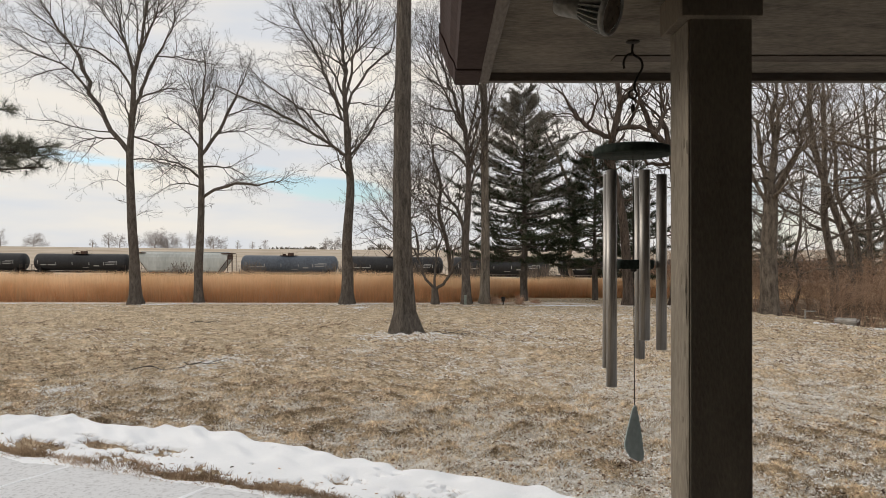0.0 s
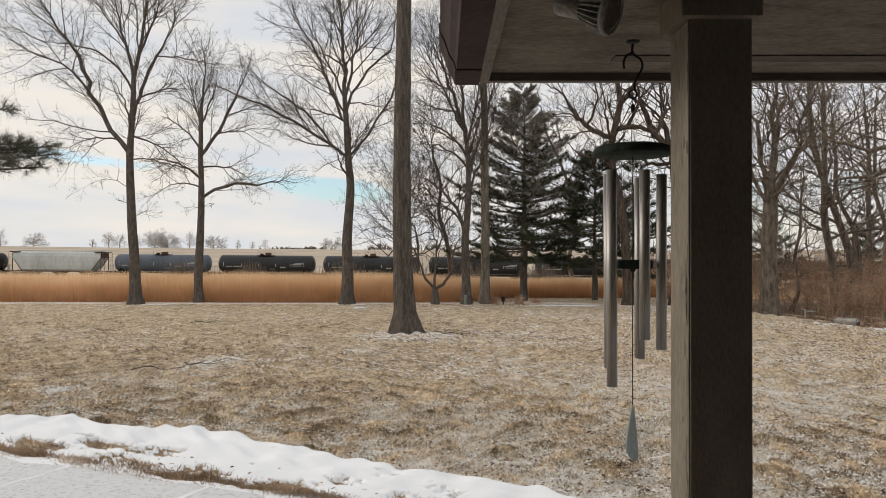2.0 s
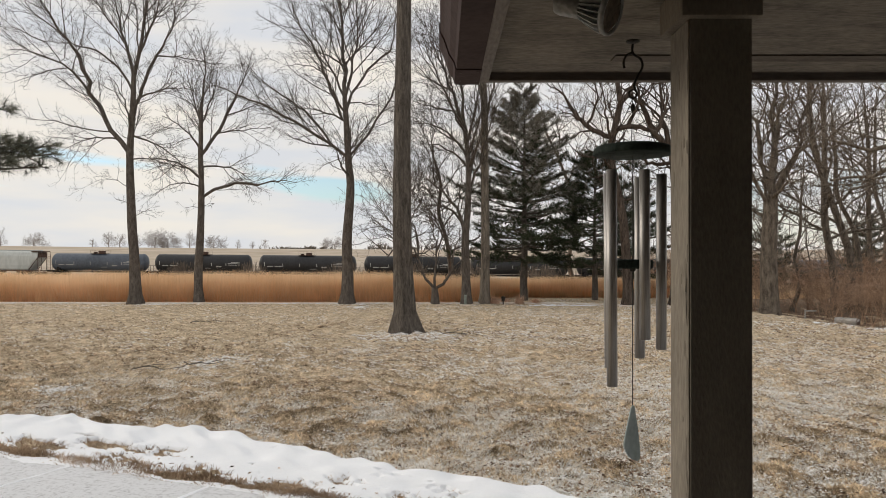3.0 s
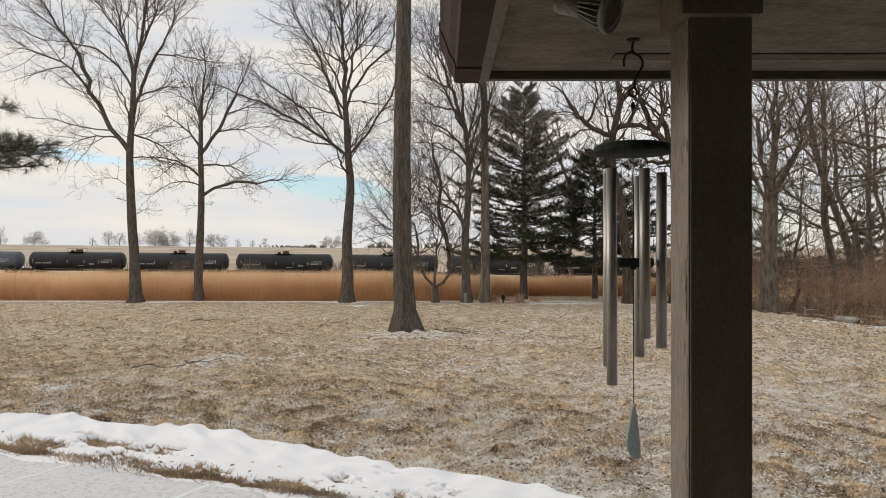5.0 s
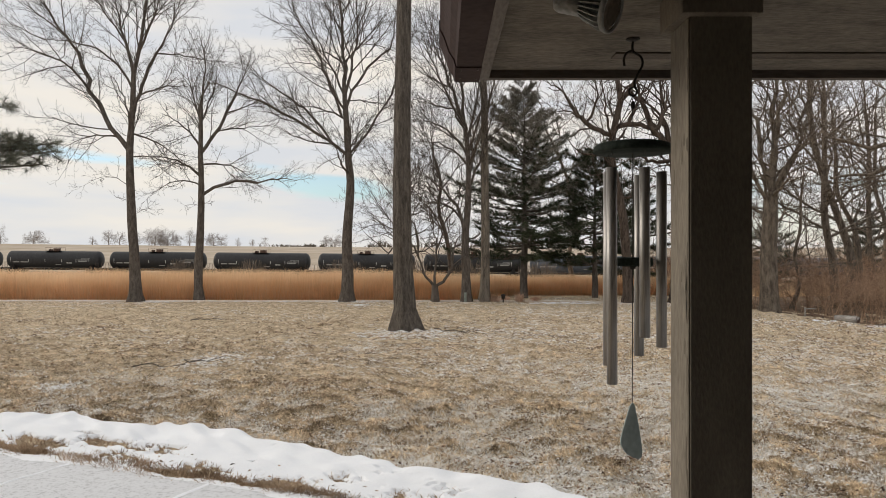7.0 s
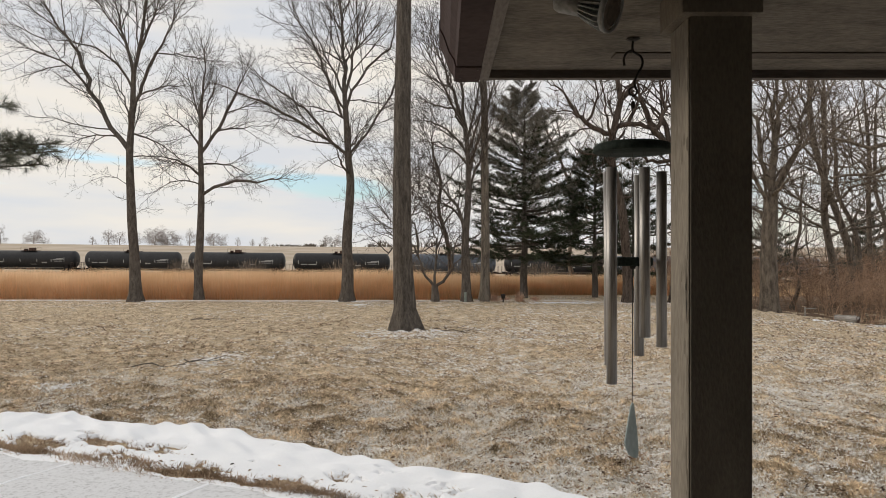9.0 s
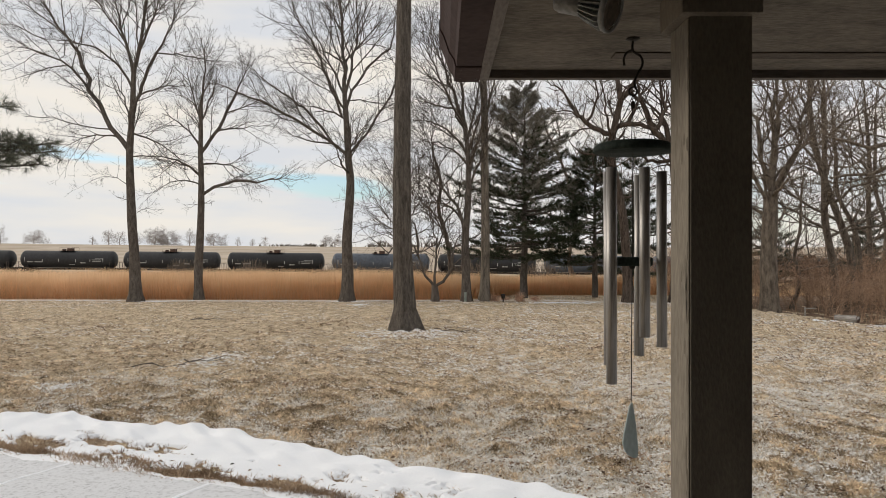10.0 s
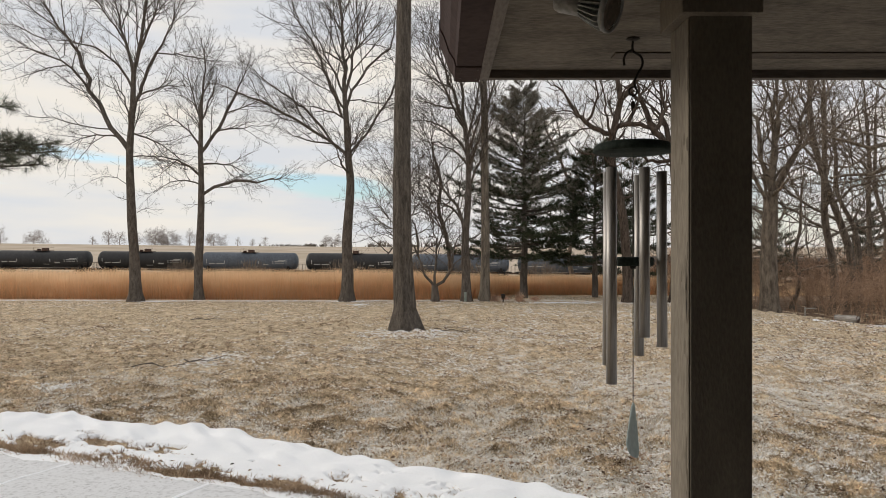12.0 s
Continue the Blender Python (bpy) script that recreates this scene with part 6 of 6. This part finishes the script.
# ---------------------------------------------------------------- pines
def make_pine(x, y, h, reach, r, seed, label, bare=0.12, dry=0.0, tufts=14, whorls=22):
    """A pine with layered boughs, side sprays along them and needles along the sprays."""
    rng = np.random.default_rng(seed)
    z0 = float(height(x, y))
    tree = tagged(empty("pine_tree", pose(x, y, z0)), label, "tree")
    wood, rods = Soup(), []
    line = np.array([(rng.normal(0, 0.02) if t else 0, rng.normal(0, 0.02) if t else 0, t * h) for t in np.linspace(0, 1, 14)])
    line[0, 2] = -0.1
    wood.tube(line, r * (1 - 0.93 * np.linspace(0, 1, 14) ** 0.9), 10)
    sets = {False: ([], []), True: ([], [])}
    for k in range(whorls):
        t = bare + (0.985 - bare) * ((k + rng.uniform(0, 0.25)) / whorls) ** 0.92
        q = (t - bare) / (1 - bare)
        span = reach * (1 - q) ** 0.85 * min(1.0, 0.80 + 1.2 * q) + 0.14
        turn = rng.uniform(0, 6.28)
        for n in range(6 if t < 0.8 else 5):
            tb = float(np.clip(t + rng.normal(0, 0.014), bare * 0.9, 0.985))
            az = turn + n * 1.05 + rng.normal(0, 0.25)
            L = span * rng.choice((rng.uniform(0.5, 0.8), rng.uniform(0.8, 1.18)))
            rise = -0.10 + 0.95 * tb ** 1.4
            c, sn = math.cos(az), math.sin(az)
            us = np.linspace(0, 1, 6)
            pts = np.stack([c * L * us, sn * L * us, tb * h + L * (rise * us - 0.16 * us * (1 - us) + 0.08 * us ** 3)], -1)
            wood.tube(pts, np.linspace(max(0.008, 0.017 * L), 0.004, 6), 5, cap=False)
            nb = int(8 + L * 13)
            for m in range(nb):
                u = 0.22 + 0.78 * (m + rng.uniform(0, 0.8)) / nb
                p0 = np.array([np.interp(u * 5, range(6), pts[:, a]) for a in range(3)])
                turn2 = az + (1 if m % 2 else -1) * rng.uniform(0.4, 1.1) * (1.15 - 0.5 * u)
                d = np.array((math.cos(turn2), math.sin(turn2), rng.normal(0.14, 0.20) + 0.5 * rise))
                d /= np.linalg.norm(d)
                lb = (0.14 + 0.34 * L * (1.08 - u)) * rng.uniform(0.5, 1.2)
                rods.append((p0, p0 + d * lb))
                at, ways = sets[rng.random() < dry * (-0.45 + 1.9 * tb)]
                for f in (0.4, 0.7, 1.0):
                    at.append(p0 + d * lb * f)
                    ways.append(d + np.array((0, 0, 0.45)))
            at.append(pts[-1])
            ways.append(np.array((c, sn, 0.6)))
    part("trunk", wood, BARK, tree, smooth=True)
    twig = Soup()
    batch_tubes(twig, np.array(rods), np.tile(np.array([[0.007, 0.004]]), (len(rods), 1)), 3)
    tagged(part("twigwork", twig, BARK, tree), kind="stuff")
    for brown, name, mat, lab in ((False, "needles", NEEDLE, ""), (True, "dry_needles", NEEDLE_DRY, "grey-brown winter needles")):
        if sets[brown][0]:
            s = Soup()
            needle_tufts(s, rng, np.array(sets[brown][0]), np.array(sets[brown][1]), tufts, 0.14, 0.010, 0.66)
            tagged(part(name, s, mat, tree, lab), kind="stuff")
    return tree


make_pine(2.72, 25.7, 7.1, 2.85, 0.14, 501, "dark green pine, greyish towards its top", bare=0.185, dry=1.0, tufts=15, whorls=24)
make_pine(5.15, 26.0, 5.2, 2.15, 0.11, 502, "dark green pine beside the path", bare=0.22, dry=0.35, tufts=17, whorls=15)
make_pine(7.1, 28.6, 5.2, 1.5, 0.09, 503, "dark green pine half hidden by the porch", bare=0.15, dry=0.4, whorls=7)


make_pine(21.0, 38.0, 4.6, 1.8, 0.11, 504, "dark evergreen deep in the wood", bare=0.08, dry=0.5, tufts=7, whorls=12)
make_pine(17.4, 41.0, 4.4, 1.6, 0.10, 505, "dark evergreen deep in the wood", bare=0.08, dry=0.6, tufts=7, whorls=11)
for cedar, (px, py, ph) in enumerate(((15.6, 40.0, 3.4), (16.9, 43.0, 3.6), (19.2, 43.0, 3.4), (23.0, 42.0, 3.6))):
    make_pine(px, py, ph, 1.5, 0.08, 540 + cedar, "low dark cedar deep in the wood", bare=0.04, dry=0.35, tufts=6, whorls=8)


def make_near_pine():
    """A pine outside the view whose bough tips reach into it."""
    rng = np.random.default_rng(511)
    y, x = 8.6, -6.3
    tree = tagged(empty("pine_tree", pose(x, y, 0)), "long-needled pine boughs reaching in from a near tree", "tree")
    wood, green = Soup(), Soup()
    wood.tube([(0, 0, -0.1), (0.02, 0, 2.0), (-0.03, 0.02, 4.5), (0, 0, 7.0)], [0.16, 0.14, 0.10, 0.04], 10)
    for z, L, lift, az in ((2.73, 1.93, 0.035, 0.0), (2.62, 1.85, 0.06, 0.10), (2.84, 1.70, -0.02, -0.10), (3.17, 1.42, 0.03, 0.0), (2.77, 1.5, 0.03, 0.2), (2.70, 1.75, 0.02, -0.05), (2.52, 1.74, 0.03, 0.05), (2.57, 1.60, 0.0, -0.15)):
        us = np.linspace(0, 1, 7)
        pts = np.stack([math.cos(az) * L * us, math.sin(az) * L * us, z + L * (lift * us - 0.06 * us * (1 - us))], -1)
        wood.tube(pts, np.linspace(0.03, 0.006, 7), 6, cap=False)
        at, ways = [], []
        for k in range(34):
            u = 1 - 0.62 * rng.random() ** 1.3
            p = np.array([np.interp(u * 6, range(7), pts[:, a]) for a in range(3)])
            side = (1 if k % 2 else -1) * rng.uniform(0.4, 1.1)
            d = np.array((math.cos(side), math.sin(side), rng.normal(0.15, 0.40)))
            lb = (0.06 + 0.28 * (1.05 - u)) * rng.uniform(0.6, 1.2)
            wood.tube([p, p + d * lb], [0.005, 0.004], 4, cap=False)
            for f in (0.6, 1.0):
                at.append(p + d * lb * f)
                ways.append(d / np.linalg.norm(d))
        needle_tufts(green, rng, np.array(at), np.array(ways), 28, 0.115, 0.0032, 0.80)
    part("trunk", wood, BARK, tree, smooth=True)
    tagged(part("needles", green, NEEDLE_BLUE, tree), kind="stuff")


make_near_pine()


def make_trackside_brush():
    """Low leafless shrubs on the slope below the railway."""
    rng = np.random.default_rng(521)
    for cx, w in ((-29, 3.0), (-21, 2.4), (-10.5, 3.2), (-3.5, 2.2), (3.0, 2.5), (11.0, 3.5)):
        cy = 84 + rng.uniform(-3, 3)
        n = 240
        x, y = cx + rng.normal(0, w * 0.55, n), cy + rng.normal(0, 1.0, n)
        h = rng.uniform(1.1, 2.5, n) * np.exp(-((x - cx) / (w * 1.1)) ** 2)
        root = np.stack([x, y, height(x, y) - 0.05], -1)
        mid = root + np.stack([rng.normal(0, 0.15, n), rng.normal(0, 0.1, n), h * 0.6], -1)
        tip = mid + np.stack([rng.normal(0, 0.30, n), rng.normal(0, 0.2, n), h * 0.5], -1)
        s = Soup()
        batch_tubes(s, np.stack([root, mid, tip], 1), np.tile(np.array([[0.022, 0.018, 0.012]]), (n, 1)), 3)
        tagged(part("shrub", s, WOOD_TWIG), "low reddish leafless shrub on the railway slope", "shrub", kind="stuff")


make_trackside_brush()


# ---------------------------------------------------------------- trees along the far ridge
def make_far_trees():
    for k, (x, w) in enumerate(((-241, 8), (-223, 13), (-191, 4.5), (-182, 8), (-176, 7), (-167, 6.5), (-157, 15), (-150, 14), (-138, 8), (-125, 12.5), (-112, 4.5), (-104, 4), (-97, 5), (-59, 10), (-64, 6))):
        y = 418.0 + 3 * (k % 3)
        X = x * y / 418
        h = w * (0.52 if w > 8 else 0.95)
        # bark and twigs both take the haze-paled colour
        wild_tree("ridge_tree", X, y, h / 1.0, 0.16 + 0.012 * w, 600 + k, "small bare tree on the far ridge, coloured pale for haze", spec=FAR, first=0.06, n=14, spread=0.85 if w > 8 else 0.45, twigs=HAZED_TWIG, bark=HAZED_TWIG)
    rng = np.random.default_rng(690)
    s = Soup()
    for k in range(620):
        x = rng.choice((rng.normal(-84, 8), rng.uniform(-45, 120), rng.uniform(-45, 120), rng.uniform(-45, 120)))
        y = rng.uniform(425, 470)
        z = float(height(x, y))
        h = (rng.uniform(0.8, 2.6) if x < -50 else rng.uniform(1.5, 5.5)) * (0.7 + 0.4 * math.sin(x * 0.31) * math.sin(x * 0.13))
        for q in range(5):
            e = np.array((x + rng.normal(0, h * 0.25), y, z + h * rng.uniform(0.6, 1)))
            s.tube([(x, y, z), (x + rng.normal(0, 0.3), y, z + h * 0.5), e], [0.14, 0.10, 0.05], 3, cap=False)
    tagged(part("far_woodland", s, BARK_GREY), "hazy bare woodland along the far ridge", "woods", kind="stuff")


make_far_trees()


# ---------------------------------------------------------------- small things on the lawn
def make_small_things():
    marker = tagged(empty("marker_post", pose(0.685, 23.65, float(height(0.685, 23.65)))), "short grey metal marker post on the lawn edge", "post")
    part("post", block(-0.04, 0.04, -0.03, 0.03, -0.05, 0.27, 0.012, 2), STEEL_POST, marker)
    part("post_cap", block(-0.045, 0.045, -0.035, 0.035, 0.27, 0.30, 0.012, 2), STEEL_POST, marker)
    light = tagged(empty("path_light", pose(1.85, 23.6, float(height(1.85, 23.6)))), "small dark path light beside the path", "path light")
    part("stake", lathe([(0.0, -0.1), (0.02, -0.1), (0.02, 0.12), (0.0, 0.12)], 10), IRON, light)
    part("head", lathe([(0.0, 0.11), (0.05, 0.11), (0.055, 0.2), (0.075, 0.21), (0.07, 0.24), (0.0, 0.26)], 14), IRON, light)
    stake = tagged(empty("garden_stake", pose(9.2, 19.5, float(height(9.2, 19.5)))), "short pale wooden stake with a crossbar before the brush", "stake")
    part("post", block(-0.016, 0.016, -0.012, 0.012, -0.08, 0.24, 0.004, 1), LOG_BARK, stake)
    part("crossbar", block(-0.03, 0.27, -0.026, -0.0125, 0.19, 0.225, 0.004, 1), LOG_BARK, stake)
    log = tagged(empty("fallen_log", pose(9.42, 17.9, float(height(9.42, 17.9)) + 0.085, 0, 0, -56)), "short pale weathered log lying by the path", "log")
    s = Soup()
    xs = np.linspace(-0.26, 0.26, 8)
    rng = np.random.default_rng(5)
    s.tube([(a, rng.normal(0, 0.006), rng.normal(0, 0.006)) for a in xs], 0.085 + rng.normal(0, 0.005, 8), 14)
    part("log_body", s, LOG_BARK, log, smooth=True)
    bm = lathe([(0.0, 0.262), (0.045, 0.268), (0.078, 0.266), (0.080, 0.255), (0.0, 0.255)], 16, "X")
    part("cut_end", bm, RUST, log, "dark weathered cut end")
    for k, (x, y, yaw, L) in enumerate(((-4.25, 10.45, 3, 0.85), (-0.2, 14.6, -30, 0.7), (-3.55, 10.5, 14, 0.45), (-5.6, 17.0, 5, 0.7), (9.85, 17.5, -8, 0.95))):
        rng = np.random.default_rng(900 + k)
        z = float(height(x, y))
        stick = tagged(empty("fallen_branch", pose(x, y, z + 0.03, 0, 0, yaw)), "thin dead branch lying on the lawn", "branch", group="fallen branches")
        s = Soup()
        main = [(L * t, 0.09 * math.sin(7 * t + k), 0.02 + 0.04 * math.sin(6 * t + k) ** 2) for t in np.linspace(0, 1, 7)]
        s.tube(main, np.linspace(0.009, 0.004, 7), 5)
        part("stick", s, BARK, stick)
        for q in range(6):
            a = np.array(main[rng.integers(1, 6)])
            d = np.array((rng.uniform(0.05, 0.25), rng.choice((-1, 1)) * rng.uniform(0.08, 0.25), rng.uniform(-0.01, 0.10)))
            s = Soup()
            s.tube([a, a + d * 0.5 + rng.normal(0, 0.01, 3), a + d], [0.005, 0.004, 0.0025], 4)
            part("twig", s, BARK, stick)
    for x, y, h in ((1.62, 24.0, 0.30), (2.38, 23.9, 0.36), (2.9, 24.1, 0.22), (1.95, 24.3, 0.2)):
        rng = np.random.default_rng(int(x * 100))
        n = 260
        px, py = x + rng.normal(0, 0.07, n), y + rng.normal(0, 0.05, n)
        s = blades(px, py, height(px, py) - 0.02, rng.uniform(0.6, 1.1, n) * h, np.full(n, 0.007), rng.uniform(0.1, 0.8, n), 970)
        tagged(part("grass_clump", s, PALE_GRASS), "pale pinkish tuft of ornamental grass by the path", "grass", kind="stuff")
    # patches of snow caught on the lawn
    for k, (x, y, w, d) in enumerate(((-4.55, 9.0, 0.32, 0.24), (-3.25, 10.9, 0.55, 1.1), (-0.66, 14.45, 1.08, 0.85), (3.75, 23.15, 0.95, 0.16), (9.6, 17.4, 1.3, 0.22), (-8.9, 23.7, 0.5, 0.2), (-2.9, 23.75, 0.5, 0.16), (-2.5, 22.5, 0.35, 0.2))):
        rng = np.random.default_rng(950 + k)
        s = Soup()
        n = int(600 * min(1.0, 0.35 + w)) * (2 if k in (2, 3) else 1)
        for q in range(n):
            a, rr = rng.uniform(0, 6.28), math.sqrt(rng.random()) * rng.uniform(0.8, 1.05) if k == 2 else abs(rng.normal(0, 0.55))
            px, py = x + w * rr * math.cos(a), y + d * rr * math.sin(a)
            size = rng.uniform(0.008, 0.026) * (2.2 if k in (3, 4) else 1.0)
            th = np.linspace(0, 2 * np.pi, 6, endpoint=False)
            rad = size * rng.uniform(0.5, 1.3, 6)
            z = float(height(px, py))
            ring = np.stack([px + rad * np.cos(th), py + rad * np.sin(th), np.full(6, z + 0.004)], -1)
            s.add(np.vstack([ring, [(px, py, z + 0.018)]]), [(i, (i + 1) % 6, 6) for i in range(6)])
        tagged(part("snow_patch", s, SNOW if k in (3, 4) else FLECK, smooth=True), "thin patch of crusty snow on the grass", "snow", kind="stuff")


make_small_things()


# ---------------------------------------------------------------- what moves
def motions():
    # metres rolled by the train, to the left
    rolled = [(0, 0.0), (3.2, 35.2), (5.0, 55.1), (7.2, 79.3), (9.6, 106.3), (12.0, 133.4)]
    for car, start in CARS:
        walk(car, [(t, on_track(start - s)) for t, s in rolled])
    # the cord's lean sideways and in depth, degrees
    sway = [(0, 0.3), (0.2, 0.25), (0.4, -0.3), (0.6, -0.7), (0.8, -0.86), (1.0, -0.7), (1.4, -0.42), (2.0, -0.16), (2.4, -0.3), (2.8, -0.28), (3.2, 0.0), (4.0, -0.1), (4.8, 0.1), (5.1, 0.15), (5.6, -0.1), (6.0, -0.3), (6.4, -0.42),
            (7.0, -0.2), (7.6, -0.3), (8.2, -0.1), (8.8, -0.16), (9.2, -0.3), (9.6, -0.55), (10.0, -0.42), (10.4, -0.3), (11.0, -0.42), (11.5, -0.2), (12.0, 0.0)]
    walk(CHIME["string"], [(t, pose(0, 0, 0, 0, -a, 0)) for t, a in sway])
    # the sail's turn about its cord
    turns = [(0, 45), (0.25, 32), (0.5, 22), (0.8, 31), (1.0, 45), (1.2, 60), (1.5, 68), (2.0, 64), (2.4, 59), (2.8, 57), (3.2, 49), (4.0, 40), (4.8, 54), (5.0, 60), (5.3, 67), (5.8, 64), (6.0, 57), (6.4, 51), (6.8, 43), (7.2, 28),
             (7.7, 12), (8.2, 40), (8.8, 62), (9.4, 57), (9.9, 58), (10.2, 45), (10.4, 31), (10.6, 12), (10.8, 2), (11.0, 12), (11.2, 31), (11.4, 45), (11.7, 57), (12.0, 64)]
    walk(CHIME["sail"], [(t, pose(0, 0, -0.711, 0, 0, a - 14)) for t, a in turns])
    # the tubes rock a little, each with its own beat
    for k in range(5):
        tube, at = CHIME[k]
        rows = []
        for i in range(41):
            t = i * 0.3
            swing = 0.30 * math.cos(5.24 * t) if k == 1 else 0.16 * math.sin(6.0 * t + 2.1 * k)
            rows.append((t, pose(at.x, at.y, at.z, 0.12 * math.sin(5.1 * t + 1.3 * k), swing, 0)))
        walk(tube, rows)


motions()
